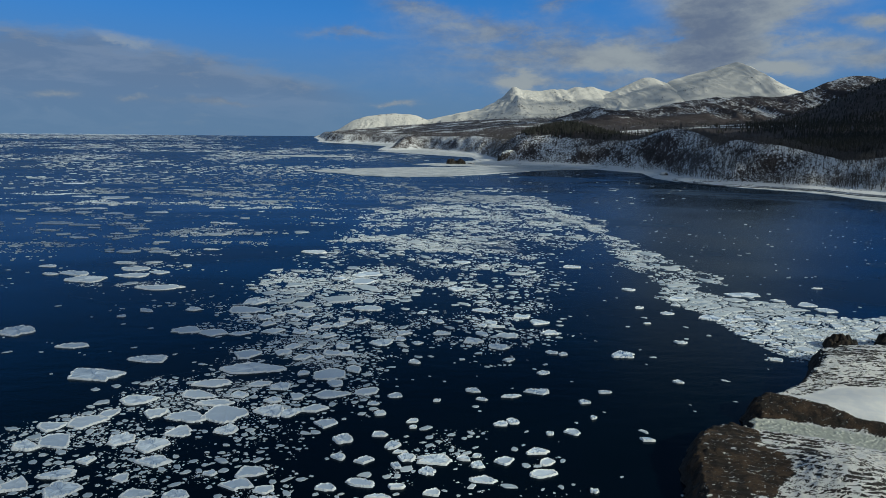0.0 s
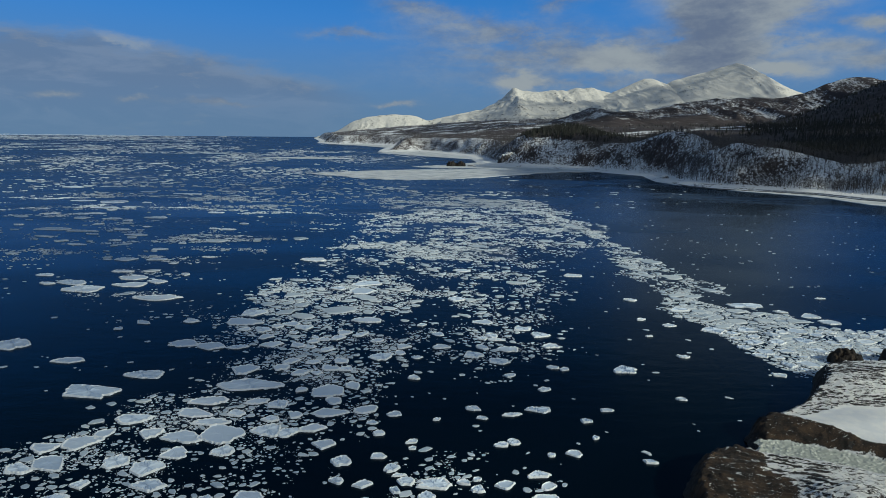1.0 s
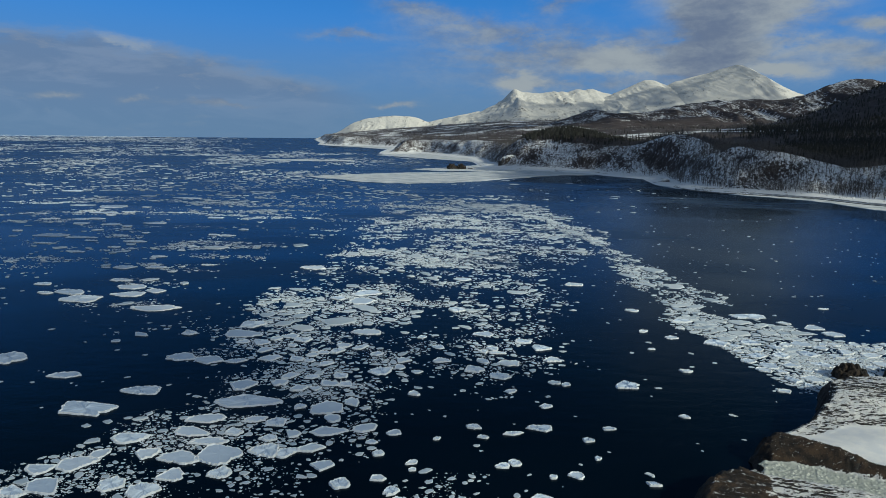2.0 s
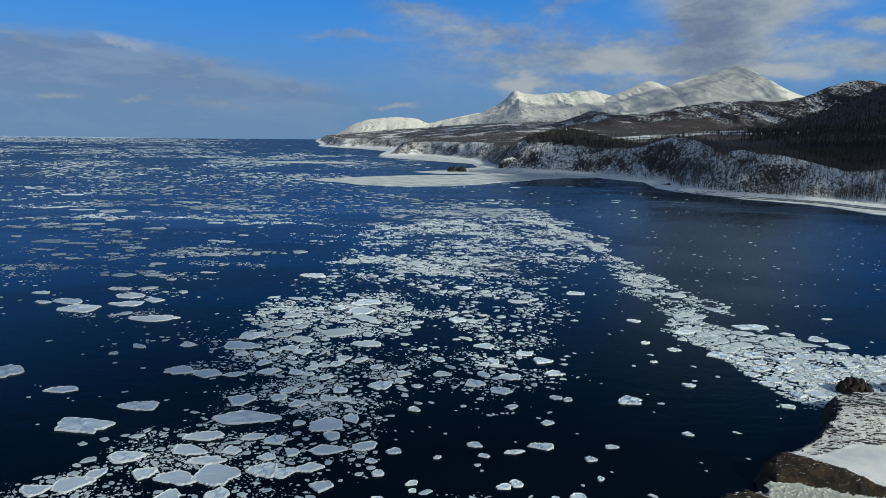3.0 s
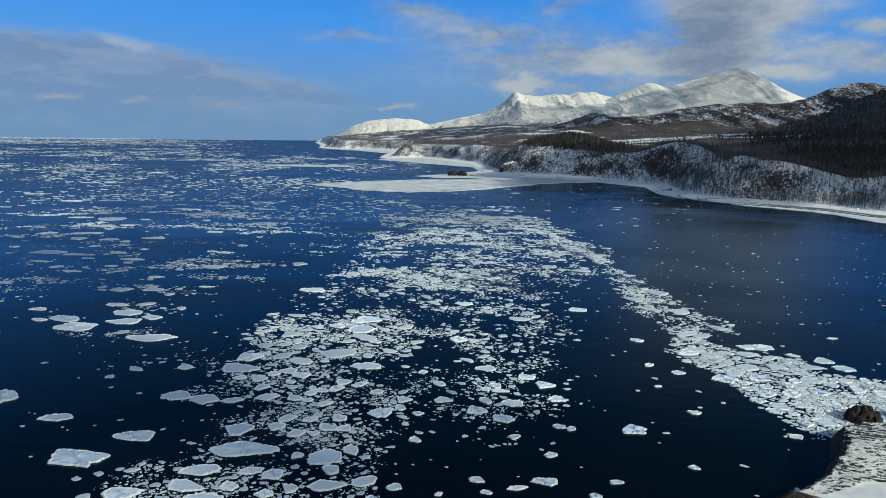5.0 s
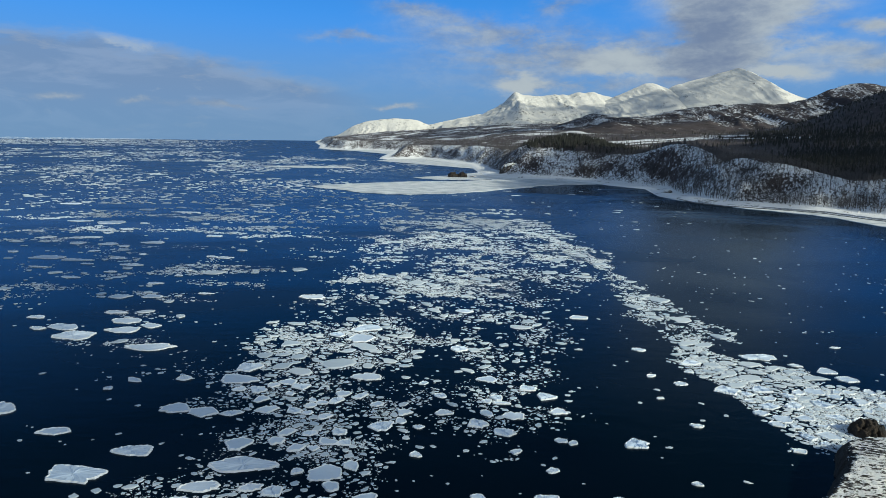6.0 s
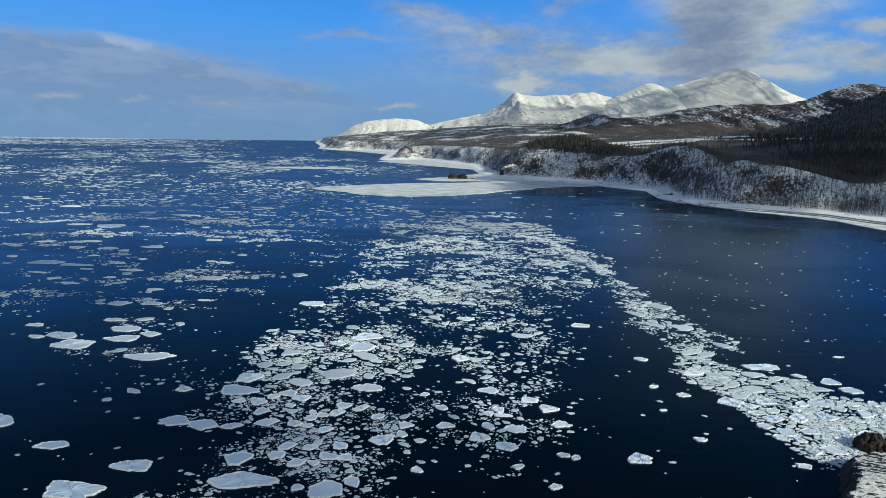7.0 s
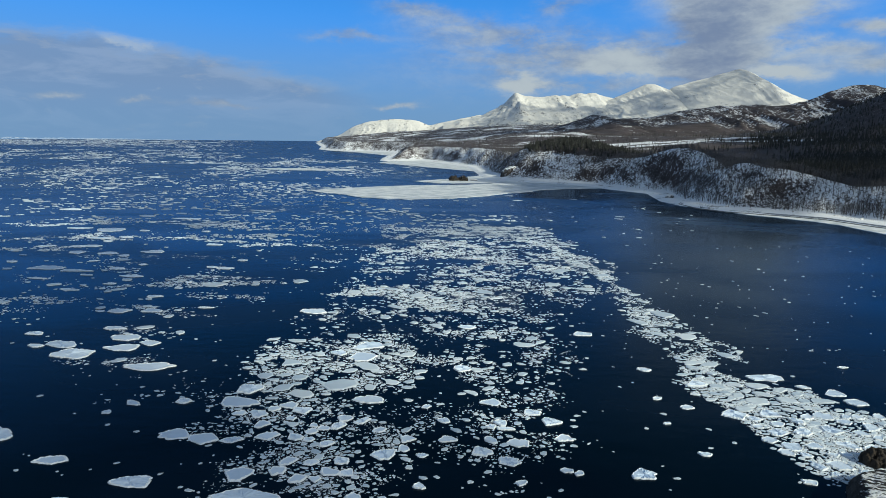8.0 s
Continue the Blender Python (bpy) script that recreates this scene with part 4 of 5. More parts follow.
ice_floe(-127.1, 279.6, 3.1, 2.5, -4)
ice_floe(-259.3, 495.5, 14.1, 9.0, 8)
ice_floe(-249.6, 424.3, 20.4, 15.7, -6)
ice_floe(-275.3, 429.3, 18.7, 6.8, 4)
ice_floe(-234.0, 361.8, 11.1, 4.8, -5)
ice_floe(-236.7, 391.5, 18.9, 5.7, 1)
ice_floe(-227.0, 364.0, 14.4, 4.9, -2)
ice_floe(-222.0, 395.7, 10.5, 5.8, -1)
ice_floe(-253.4, 362.0, 11.1, 4.8, 5)
ice_floe(-223.6, 423.0, 7.4, 4.3, -6)
ice_floe(-179.1, 423.4, 6.6, 4.3, 0)
ice_floe(-220.9, 483.5, 25.5, 5.7, -2)
ice_floe(-186.9, 396.5, 5.3, 3.8, 4)
ice_floe(-242.0, 317.1, 6.3, 3.7, 0)
ice_floe(-190.5, 337.6, 6.0, 4.8, 2)
ice_floe(-176.7, 305.5, 8.2, 4.6, -7)
ice_floe(-225.8, 380.6, 6.7, 5.3, -2)
ice_floe(-203.6, 282.7, 11.3, 2.0, -8)
ice_floe(-346.7, 530.1, 20.5, 10.3, 5)


BELT = [(-66, 136), (-66, 172), (-63, 227), (-47, 273), (-54, 486), (16, 451), (64, 389), (82, 283), (53, 253), (31, 177), (30, 136), (12, 121), (-8, 134), (-18, 113), (-49, 132)]
HEART = [(-61, 163), (-65, 184), (-55, 202), (-24, 207), (-11, 187), (-17, 169), (-32, 163)]
GLEAM = [(-27, 257), (-17, 299), (10, 327), (28, 290), (32, 236), (16, 209), (-4, 214), (-23, 233)]
SPIT = [(-54, 262), (-42, 273), (-21, 279), (-20, 264), (-40, 261)]
FAN = [(-47, 303), (-32, 331), (-14, 374), (-30, 530), (42, 539), (78, 401), (80, 318), (47, 303), (16, 320)]
FOOT = [(-48, 131), (-60, 153), (-51, 163), (-16, 166), (-10, 135), (-19, 121), (-35, 117)]
SIDE = [(-13, 166), (-4, 192), (26, 207), (31, 184), (14, 144), (21, 134), (10, 122), (0, 133), (-8, 143)]
CHAIN = [(82, 273), (89, 264), (90, 232), (98, 207), (98, 194), (85, 186), (75, 193), (73, 221), (75, 246)]
ARC = [(60, 395), (72, 350), (82, 305), (80, 265), (79, 225), (82, 200), (77, 180)]
PACK = [(71, 179), (82, 182), (87, 173), (102, 169), (105, 158), (116, 154), (135, 158), (150, 145), (112, 127), (96, 125), (84.5, 124.4), (80, 128), (77.5, 135), (76.5, 146), (77.5, 160), (74, 169)]
NEAR = [(-75, 78), (-66, 98), (-55, 114), (-41, 134), (-21, 134), (-16, 98), (-24, 88), (-22, 66), (-70, 62)]
FRONT = [(-24, 90), (20, 86), (22, 64), (-24, 64)]
TAIL = [(-330, 900), (-165, 720), (-90, 590), (-12, 500), (50, 410)]
STREAK = [(-250, 300), (-262, 420), (-186, 390), (-130, 250), (-95, 215), (-95, 180), (-140, 180), (-180, 235)]


def soft(x, y, poly, edge):
    """How far inside an outline, with a frayed edge."""
    d = line_distance(x, y, poly + poly[:1])
    return smooth(-edge, edge, np.where(inside(x, y, poly), d, -d))


def thickness_of_ice(x, y, r):
    """The share of the sea that floes of about that size cover."""
    tight, loose = fbm(x / 7, y / 7, 3, 131), fbm(x / 15, y / 11, 3, 171)
    x, y = x + 13 * (fbm(x / 22, y / 22, 3, 11) - 0.5), y + 12 * (fbm(x / 22, y / 22, 3, 12) - 0.5)
    wide, band = fbm(x / 30, y / 16, 4, 101), fbm(x / 60, y / 13, 4, 151)
    small = 1.0 if r < 0.6 else 0.06
    clots = smooth(0.42, 0.60, wide)
    d = small * (0.006 + 0.05 * smooth(0.56, 0.70, wide) * (x < -20))
    for poly, edge, amount in ((BELT, 9, (0.03 + 0.08 * clots) if r > 0.6 else (0.04 + 0.15 * clots)), (HEART, 6, 0.78), (GLEAM, 9, 0.12 + 0.5 * smooth(0.42, 0.58, band)), (SPIT, 4, 0.6), (FAN, 14, 0.04 + 0.30 * smooth(0.44, 0.60, band)),
                               (FOOT, 6, 0.12 + 0.42 * smooth(0.40, 0.58, loose)), (SIDE, 6, 0.02 + 0.16 * smooth(0.46, 0.60, loose)), (CHAIN, 5, 0.14 + 0.45 * smooth(0.42, 0.56, loose)),
                               (NEAR, 6, (0.05 if r > 0.6 else 0.3) + 0.55 * smooth(0.42, 0.62, loose)), (FRONT, 5, 0.02 + 0.28 * smooth(0.45, 0.62, loose)),
                               (STREAK, 14, 0.01 + 0.24 * smooth(0.52, 0.66, band))):
        d = np.maximum(d, soft(x, y, poly, edge) * amount)
    d = np.maximum(d, 0.22 * smooth(0.54, 0.68, band) * smooth(-0.18, -0.30, x / y) * smooth(220, 270, y))
    d = np.maximum(d, 0.48 * smooth(7 + 6 * (tight - 0.5), 2, line_distance(x, y, ARC)))
    d = np.maximum(d, 0.5 * smooth(12, 3, line_distance(x, y, TAIL)))
    d = d * (0.25 + 1.15 * smooth(0.36, 0.60, tight))
    return np.maximum(d, 1.2 * soft(x, y, PACK, 3))


made = []
rng = np.random.RandomState(7)


def strew(r, tries, y0, y1):
    """Floes about r in radius where the ice lies, each clear of the rest."""
    y = np.sqrt(rng.uniform(y0 ** 2, y1 ** 2, tries))
    x = rng.uniform(-0.92, 0.92, tries) * y
    keep = rng.rand(tries) < thickness_of_ice(x, y, r)
    for px, py in zip(x[keep].tolist(), y[keep].tolist()):
        size = r * rng.uniform(0.6, 1.5)
        if free(px, py, size):
            claim(px, py, size)
            made.append((px, py, size))


def pack(outline, sizes):
    """Floes pressed close together within an outline."""
    lo, hi = np.min(outline, 0), np.max(outline, 0)
    for r, tries in sizes:
        x, y = rng.uniform(lo[0], hi[0], tries), rng.uniform(lo[1], hi[1], tries)
        keep = soft(x, y, outline, 3) > rng.uniform(0.2, 0.8, tries)
        for px, py in zip(x[keep].tolist(), y[keep].tolist()):
            size = r * rng.uniform(0.8, 1.25)
            if free(px, py, size, 0.97):
                claim(px, py, size)
                made.append((px, py, size))


build_shore()
pack(PACK, ((2.4, 160), (1.7, 900), (1.15, 3500), (0.7, 8000), (0.42, 14000)))

for r, tries, y0, y1 in ((3.2, 2600, 60, 620), (2.0, 9000, 60, 620), (1.35, 20000, 60, 560), (0.9, 45000, 60, 480), (0.55, 90000, 60, 400), (0.34, 60000, 58, 290)):
    strew(r, tries, y0, y1)

near = sorted((f for f in made if f[2] > 1.3), key=lambda f: f[1])[:115]
chosen = set(near)
for px, py, size in near:
    ice_floe(px, py, size * 2.1, size * rng.uniform(1.3, 1.9), rng.randint(-40, 40))
made = [f for f in made if f not in chosen]

# past the bay the ice lies in long streaks
far_y = np.exp(rng.uniform(math.log(430), math.log(4700), 60000))
far_x = far_y * rng.uniform(-0.86, 0.42, 60000)
streak = 0.7 * fbm(far_x / 90, far_y / 150, 5, 202) + 0.3 * fbm(far_x / 420, far_y / 500, 3, 203)
side = far_x / far_y
share = 0.75 * smooth(0.47, 0.63, streak) * (0.06 + 0.94 * smooth(0.0, -0.25, side)) * (1 - smooth(1400, 1900, far_y) * smooth(-0.50, -0.30, side))
share = share * (0.5 + 0.5 * smooth(650, 1100, far_y))
share = share + 0.5 * smooth(2300, 3300, far_y) * smooth(-0.40, -0.58, side)
share = np.where(inland(far_x, far_y) > -75, 0, share + 0.004)
for px, py, take in zip(far_x.tolist(), far_y.tolist(), (rng.rand(60000) < share).tolist()):
    if take:
        made.append((px, py, py / 480 * rng.choice([0.35, 0.6, 1.1, 2.3], p=[0.40, 0.34, 0.20, 0.06])))


def ice_field(name, items, sides, label):
    """Countless lesser floes: each a low slab of its own outline, with a chamfered rim."""
    k = len(items)
    p = np.array(items)
    a = np.linspace(0, 2 * np.pi, sides, endpoint=False)[None, :] + rng.uniform(0, 6.28, (k, 1)) + rng.uniform(-0.25, 0.25, (k, sides))
    rad = 0.92 + rng.uniform(-0.10, 0.10, (k, sides))
    for wave, swing in ((2, 0.20), (3, 0.16), (4, 0.12)):
        rad = rad + rng.uniform(-swing, swing, (k, 1)) * np.cos(wave * a + rng.uniform(0, 6.28, (k, 1)))
    rad = p[:, 2:3] * rad
    tall, thin, turn = rng.uniform(0.95, 1.4, (k, 1)) * (1 + 0.5 * smooth(350, 700, p[:, 1:2])), rng.uniform(0.55, 0.95, (k, 1)), rng.uniform(-0.7, 0.7, (k, 1))
    lx, ly = rad * np.cos(a) * tall, rad * np.sin(a) * thin
    wx, wy = lx * np.cos(turn) - ly * np.sin(turn), lx * np.sin(turn) + ly * np.cos(turn)
    high = np.clip(p[:, 2:3] * 0.15, 0.05, 0.25) * rng.uniform(0.7, 1.4, (k, 1))
    rings = []
    for s, z, ragged in ((1.0, -0.05, 0), (0.98, 0.8, 0.1), (0.86, 1.0, 0.35), (0.0, 1.0, 0.0)):
        zz = high * (z + ragged * rng.uniform(-1, 1, (k, sides))) if z > 0 else np.full((k, sides), -0.05)
        pts = np.stack([p[:, 0:1] + wx * s, p[:, 1:2] + wy * s, zz], -1)
        rings.append(pts if s else pts[:, :1])
    verts = np.concatenate(rings, 1)
    per = verts.shape[1]
    quads = grid_faces(3, sides, True)
    fan = np.array([(2 * sides + j, 2 * sides + (j + 1) % sides, 3 * sides) for j in range(sides)])
    base = (np.arange(k) * per)[:, None, None]
    faces = (base + quads[None]).reshape(-1, 4).tolist() + (base + fan[None]).reshape(-1, 3).tolist()
    me = mesh(name, verts.reshape(-1, 3), faces, ICE_FIELD)
    me.materials.append(RIM_FIELD)
    me.polygons.foreach_set("material_index", np.array([int(q < k * 2 * sides) for q in range(len(faces))], dtype=np.int32))
    tagged(new(name, me), label, "drift ice", kind="stuff")


ice_field("drift_ice", [f for f in made if f[2] >= 0.5 and f[1] < 600], 9, "countless broken floes of white drift ice")
ice_field("small_drift_ice", [f for f in made if f[2] < 0.5], 5, "small pieces of drift ice between the floes")
ice_field("far_drift_ice", [f for f in made if f[2] >= 0.5 and f[1] >= 600], 7, "streaks of drift ice out to the horizon")


def brash(tries):
    """Crushed ice between and beside the floes: low crumbs, thickest where the floes gather."""
    y = np.sqrt(rng.uniform(58 ** 2, 470 ** 2, tries))
    x = rng.uniform(-0.90, 0.90, tries) * y
    x[: tries // 16], y[: tries // 16] = rng.uniform(66, 130, tries // 16), rng.uniform(123, 200, tries // 16)
    keep = rng.rand(tries) < smooth(0.38, 0.56, fbm(x / 4.5, y / 3.2, 4, 401))
    x, y = x[keep], y[keep]
    size = rng.choice([0.10, 0.16, 0.26], len(x), p=[0.45, 0.4, 0.15]) * (0.7 + y / 240)
    thick = np.minimum(thickness_of_ice(x, y, 0.3), 0.9)
    keep = (rng.rand(len(x)) < 1.5 * thick * smooth(0.02, 0.12, thick))
    keep[keep] &= shore_form(x[keep], y[keep])[1] < -0.5
    x, y, size = x[keep], y[keep], size[keep]
    k, sides = len(x), 4
    a = np.linspace(0, 2 * np.pi, sides, endpoint=False)[None, :] + rng.uniform(0, 6.28, (k, 1))
    rad = size[:, None] * rng.uniform(0.6, 1.3, (k, sides))
    foot = np.stack([x[:, None] + rad * np.cos(a) * 1.35, y[:, None] + rad * np.sin(a), np.full((k, sides), -0.02)], -1)
    tip = np.stack([x + rng.uniform(-0.3, 0.3, k) * size, y + rng.uniform(-0.3, 0.3, k) * size, np.clip(size * rng.uniform(0.25, 0.6, k), 0.04, 0.3)], -1)
    verts = np.concatenate([foot, tip[:, None]], 1).reshape(-1, 3)
    fan = np.array([(j, (j + 1) % sides, sides) for j in range(sides)])
    faces = ((np.arange(k) * (sides + 1))[:, None, None] + fan[None]).reshape(-1, 3)
    tagged(new("brash_ice", mesh("brash_ice", verts, faces, RIM_FIELD)), "crushed brash ice between the drift floes", "brash ice", kind="stuff")


brash(1000000)


# ---- woods ----
def cone(p, q, r, sides=3):
    """A tapering twig or trunk from p to q."""
    p, q = np.array(p, float), np.array(q, float)
    w = (q - p) / np.linalg.norm(q - p)
    u = np.cross(w, (0.3, 1, 0.2))
    u /= np.linalg.norm(u)
    v = np.cross(w, u)
    ring = [p + r * (math.cos(t) * u + math.sin(t) * v) for t in (2 * math.pi * k / sides for k in range(sides))]
    return ring + [q], [(k, (k + 1) % sides, sides) for k in range(sides)]


def joined(pieces):
    verts, faces = [], []
    for v, f in pieces:
        faces += [tuple(i + len(verts) for i in t) for t in f]
        verts += list(v)
    return np.array(verts), faces


def bare_crown(seed, twigs):
    rng = random.Random(seed)
    out = []
    for k in range(twigs):
        z, a = rng.uniform(0.28, 0.85), rng.uniform(0, 6.28)
        run = rng.uniform(0.14, 0.30) * (1.15 - z * 0.6)
        tip = (math.cos(a) * run, math.sin(a) * run, z + rng.uniform(0.08, 0.24))
        out.append(cone((0, 0, z), tip, 0.014))
        for side in (-0.7, 0.6):
            mid = tuple(0.55 * t + 0.45 * b for t, b in zip(tip, (0, 0, z)))
            out.append(cone(mid, (mid[0] + math.cos(a + side) * run * 0.6, mid[1] + math.sin(a + side) * run * 0.6, mid[2] + 0.12), 0.010))
    return out


def bare_trunk(seed):
    rng = random.Random(seed)
    return [cone((0, 0, -0.06), (rng.uniform(-0.05, 0.05), rng.uniform(-0.05, 0.05), 1.0), 0.028, 5)]


def conifer(seed, tiers=6, sides=7):
    rng = random.Random(seed)
    out = [cone((0, 0, -0.05), (0, 0, 0.5), 0.03, 4)]
    for k in range(tiers):
        z, r = 0.10 + 0.82 * k / tiers, 0.20 * (1 - k / tiers) ** 0.9 + 0.02
        ring = []
        for j in range(sides * 2):
            rr = r * (rng.uniform(0.85, 1.2) if j % 2 == 0 else rng.uniform(0.45, 0.65))
            ring.append((rr * math.cos(math.pi * j / sides), rr * math.sin(math.pi * j / sides), z - (0.03 if j % 2 == 0 else -0.02)))
        out.append((ring + [(0, 0, z + 0.24)], [(j, (j + 1) % (2 * sides), 2 * sides) for j in range(2 * sides)]))
    return out


def wood_stuff(name, shapes, x, y, size, mat, label, z=None):
    z = land_height(x, y) if z is None else z
    kind = rng.randint(0, len(shapes), len(x))
    verts, faces, start = [], [], 0
    for k, (v, f) in enumerate(shapes):
        pick = np.nonzero(kind == k)[0]
        turn = rng.uniform(0, 6.28, len(pick))
        c, s, h = np.cos(turn)[:, None], np.sin(turn)[:, None], size[pick][:, None]
        px = x[pick][:, None] + h * (v[None, :, 0] * c - v[None, :, 1] * s)
        py = y[pick][:, None] + h * (v[None, :, 0] * s + v[None, :, 1] * c)
        pz = z[pick][:, None] + h * v[None, :, 2]
        verts.append(np.stack([px, py, pz], -1).reshape(-1, 3))
        faces += ((np.arange(len(pick)) * len(v))[:, None, None] + np.array(f)[None] + start).reshape(-1, 3).tolist()
        start += len(pick) * len(v)
    tagged(new(name, mesh(name, np.concatenate(verts), faces, mat)), label, "woods", kind="stuff")


def spread(count, y0, y1, s0, s1):
    y = np.exp(rng.uniform(math.log(y0), math.log(y1), count))
    return y * rng.uniform(s0, s1, count), y


BARE = [joined(bare_trunk(k) + bare_crown(k, 7)) for k in range(6)]
BARE_FAR = [joined([cone((0, 0, -0.06), (0.02, 0, 1.0), 0.03, 3)] + bare_crown(k + 20, 3)) for k in range(6)]
FIRS = [joined(conifer(k, 4, 5)) for k in range(5)]

x, y = spread(70000, 430, 1400, -0.02, 0.86)
d = inland(x, y)
ok = (d > 1) & (d < 110) & (rng.rand(len(x)) < 0.38 + 0.5 * fbm(x / 24, y / 24, 3, 55))
wood_stuff("bare_woods", BARE, x[ok], y[ok], rng.uniform(5, 9.5, ok.sum()), BARK, "leafless grey deciduous trees on the snowy coast slope")
x, y = spread(21000, 480, 1900, 0.0, 0.90)
d = inland(x, y)
knoll = np.exp(-((x - 205) / 80) ** 2 - ((y - 1040) / 80) ** 2)
ok = (d > 62) & (wooded(x, y) > 0.5) & ((knoll > 0.15) | (x / y > 0.5) | (y < 1000) | (rng.rand(len(x)) < 0.2)) & (rng.rand(len(x)) < np.maximum(knoll * 1.5, smooth(0.45, 0.62, fbm(x / 150, y / 120, 3, 66)) * 0.8 + 0.7 * smooth(0.5, 0.65, x / y)))
wood_stuff("conifer_woods", FIRS, x[ok], y[ok], rng.uniform(6, 10.5, ok.sum()), NEEDLES, "dark conifer woods on the plateau")
x, y = rng.normal(205, 50, 1100), rng.normal(1035, 38, 1100)
ok = inland(x, y) > 50
wood_stuff("conifer_knoll_woods", FIRS, x[ok], y[ok], rng.uniform(7, 12, ok.sum()), NEEDLES, "dark conifer wood on a knoll above the shore")
x, y = spread(8000, 1300, 3300, -0.25, 0.75)
d = inland(x, y)
ok = (d > 30) & (wooded(x, y) > 0.4)
wood_stuff("far_bare_woods", BARE_FAR, x[ok], y[ok], rng.uniform(8, 13, ok.sum()), BARK, "far leafless woods on the snowy plateau")

x, y = spread(11000, 520, 1350, 0.02, 0.86)
d = inland(x, y)
ok = (d > 90) & (d < 520) & (wooded(x, y) > 0.4)
wood_stuff("plateau_bare_woods", BARE_FAR, x[ok], y[ok], rng.uniform(5, 9, ok.sum()), BARK, "leafless grey woods on the plateau behind the slope")
hx, hy, hz, hw = (g.ravel() for g in HILL_GROUND)
pick = rng.choice(len(hx), 8000)
pick = pick[(rng.rand(8000) < hw[pick] * 1.6) & (hy[pick] < 2640)]
wood_stuff("hill_woods", BARE_FAR, hx[pick] + rng.uniform(-3, 3, len(pick)), hy[pick], rng.uniform(5, 8.5, len(pick)), BARK, "far leafless woods on the hill range", hz[pick] - 0.8)

# the nearest trees of the slope, one by one
tree = tagged(new("bare_tree"), "leafless grey tree on the snowy coast slope", "tree", "trees on the coast slope")
for name, bits in (("trunk", bare_trunk(31)), ("crown", bare_crown(31, 14))):
    v, f = joined(bits)
    part(name, mesh(name, v * 9.0, f, BARK), tree)
x, y = spread(900, 500, 760, 0.42, 0.80)
d = inland(x, y)
ok = np.nonzero((d > 3) & (d < 60))[0][:120]
z = land_height(x[ok], y[ok])
first = True
for px, py, pz in zip(x[ok].tolist(), y[ok].tolist(), z.tolist()):
    m = pose(px, py, pz - 0.2, 0, 0, random.uniform(0, 360))
    if first:
        tree.matrix_basis, first = m, False
    else:
        copy_thing(tree, m)


# ---- road along the shore ----
ROAD_LINE = [(560, 300), (430, 418), (362, 500), (346, 540), (315, 563), (276, 588), (260, 612)]


def along(line, step):
    out = []
    for (x0, y0), (x1, y1) in zip(line, line[1:]):
        k = max(1, int(math.hypot(x1 - x0, y1 - y0) / step))
        out += [(x0 + (x1 - x0) * j / k, y0 + (y1 - y0) * j / k) for j in range(k)]
    return np.array(out + [line[-1]], float)


def strip(name, line, wide, low, high, mat, label, category):
    p = along(line, 6)
    t = np.gradient(p, axis=0)
    t /= np.linalg.norm(t, axis=1)[:, None]
    side = np.stack([t[:, 1], -t[:, 0]], -1) * wide / 2
    ring = np.stack([np.c_[p - side, np.full(len(p), low)], np.c_[p - side, np.full(len(p), high)], np.c_[p + side, np.full(len(p), high)], np.c_[p + side, np.full(len(p), low)]], 1)
    me = mesh(name, ring.reshape(-1, 3), grid_faces(len(p), 4), mat)
    return tagged(new(name, me), label, category, kind="structure")


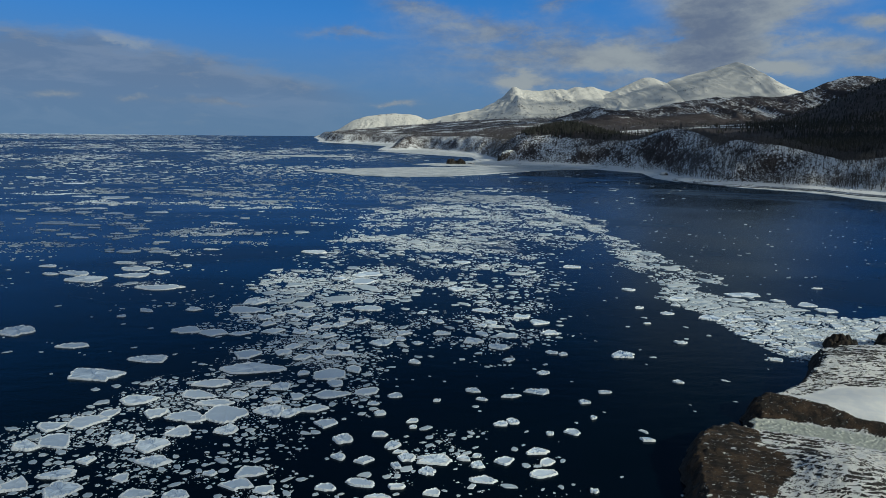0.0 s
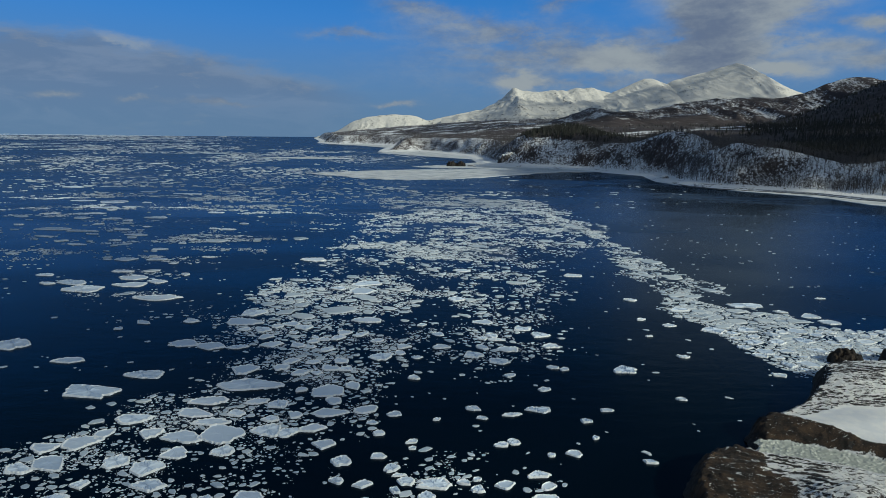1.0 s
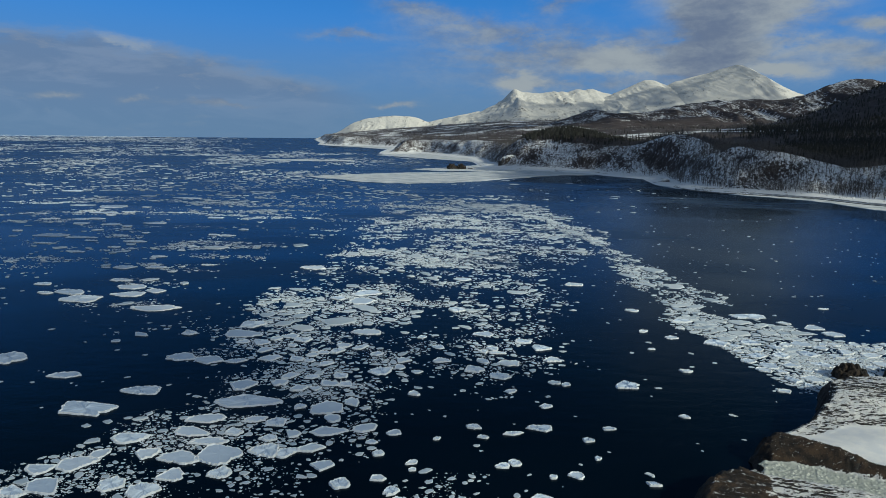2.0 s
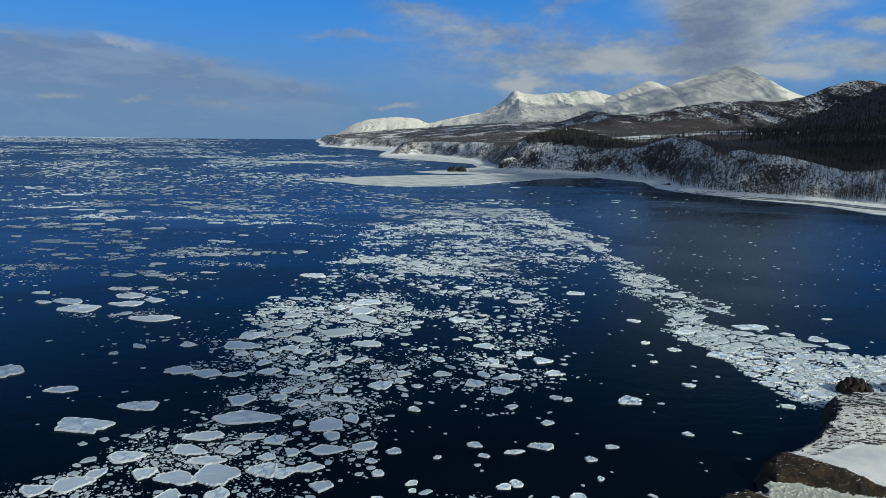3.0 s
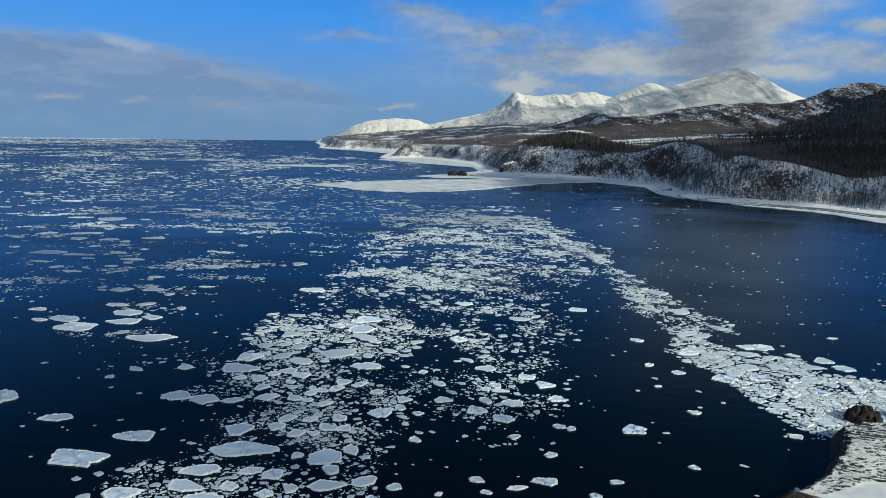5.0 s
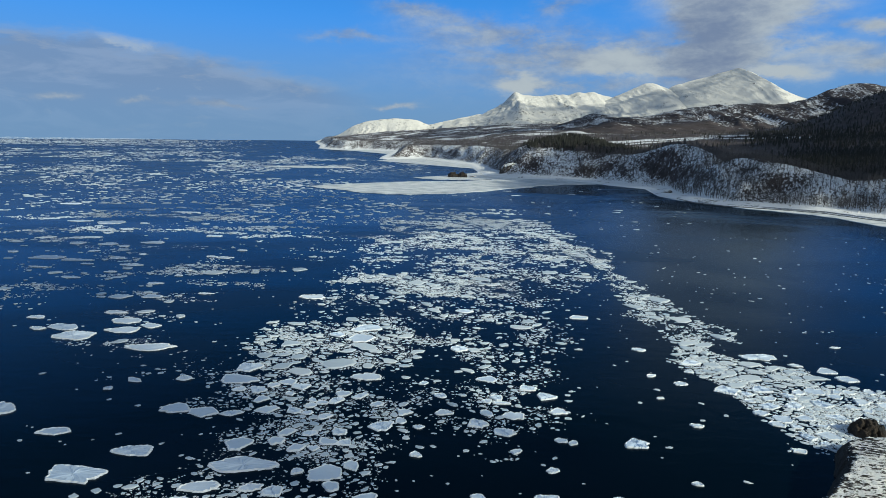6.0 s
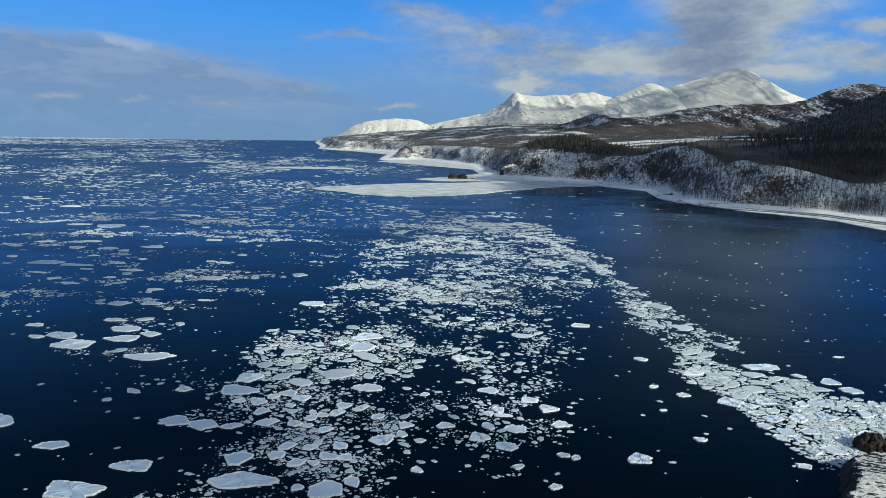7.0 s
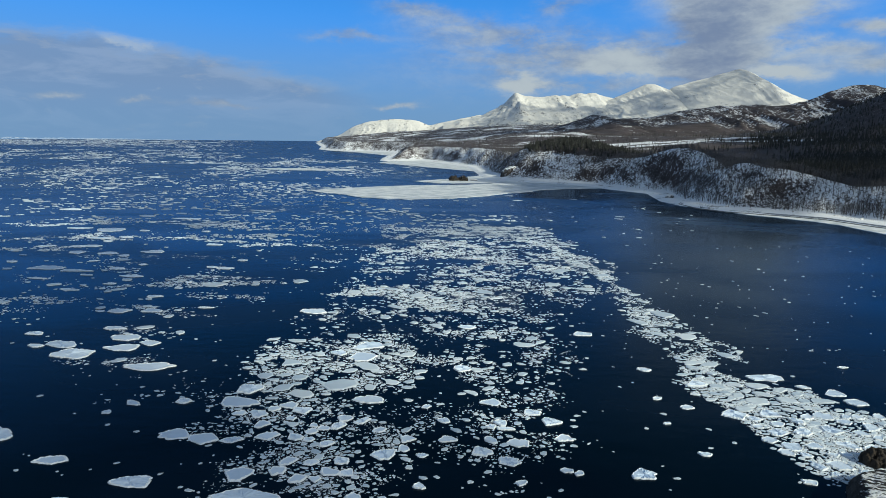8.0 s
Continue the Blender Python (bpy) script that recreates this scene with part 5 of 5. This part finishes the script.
strip("road", ROAD_LINE, 6.0, 0.2, 1.45, ROAD, "partly cleared coast road between snow banks", "road")
strip("sea_wall", [(550, 292), (421, 410), (354, 493), (338, 532), (309, 555), (270, 579), (252, 605), (248, 640), (258, 672)], 0.5, 0.0, 1.05, CONCRETE, "low concrete sea wall below the coast road", "wall")


def box(x0, x1, y0, y1, z0, z1):
    """A squared bar."""
    v = [(x, y, z) for z in (z0, z1) for x, y in ((x0, y0), (x1, y0), (x1, y1), (x0, y1))]
    return v, [(3, 2, 1, 0), (4, 5, 6, 7), (0, 1, 5, 4), (1, 2, 6, 5), (2, 3, 7, 6), (3, 0, 4, 7)]


def snow_fence():
    fence = tagged(new("snow_fence"), "weathered steel snow fence on the slope above the road", "fence", "snow fences above the road")
    for k in range(5):
        v, f = box(-6 + 3 * k - 0.12, -6 + 3 * k + 0.12, -0.1, 0.1, -0.8, 1.7)
        part("post", mesh("post", v, f, STEEL), fence)
    for k in range(3):
        v, f = box(-6.2, 6.2, -0.19, -0.10, 0.35 + 0.5 * k, 0.62 + 0.5 * k)
        part("rail", mesh("rail", v, f, STEEL), fence)
    return fence


fence = snow_fence()
for k, (x, y) in enumerate(((371, 562), (375, 566), (379, 571), (384, 575))):
    z = float(land_height(np.array([x]), np.array([y]))[0])
    m = pose(x, y, z, 0, 0, -48)
    if k:
        copy_thing(fence, m)
    else:
        fence.matrix_basis = m


def guard_rail():
    rail = tagged(new("guard_rail"), "snow-caked steel guard rail beside the coast road", "guard rail", "guard rails along the road")
    for k in range(4):
        v, f = box(-4.5 + 3 * k - 0.07, -4.5 + 3 * k + 0.07, -0.07, 0.07, -0.5, 0.75)
        part("post", mesh("post", v, f, STEEL), rail)
    v, f = box(-6, 6, -0.14, -0.07, 0.42, 0.76)
    part("beam", mesh("beam", v, f, STEEL), rail)
    return rail


rail = guard_rail()
p = along([(424, 413), (357, 496), (341, 535), (311, 558), (273, 582)], 12.5)
for k in range(len(p) - 1):
    q = (p[k] + p[k + 1]) / 2
    m = pose(q[0], q[1], 1.45, 0, 0, math.degrees(math.atan2(p[k + 1][1] - p[k][1], p[k + 1][0] - p[k][0])))
    if k:
        copy_thing(rail, m)
    else:
        rail.matrix_basis = m
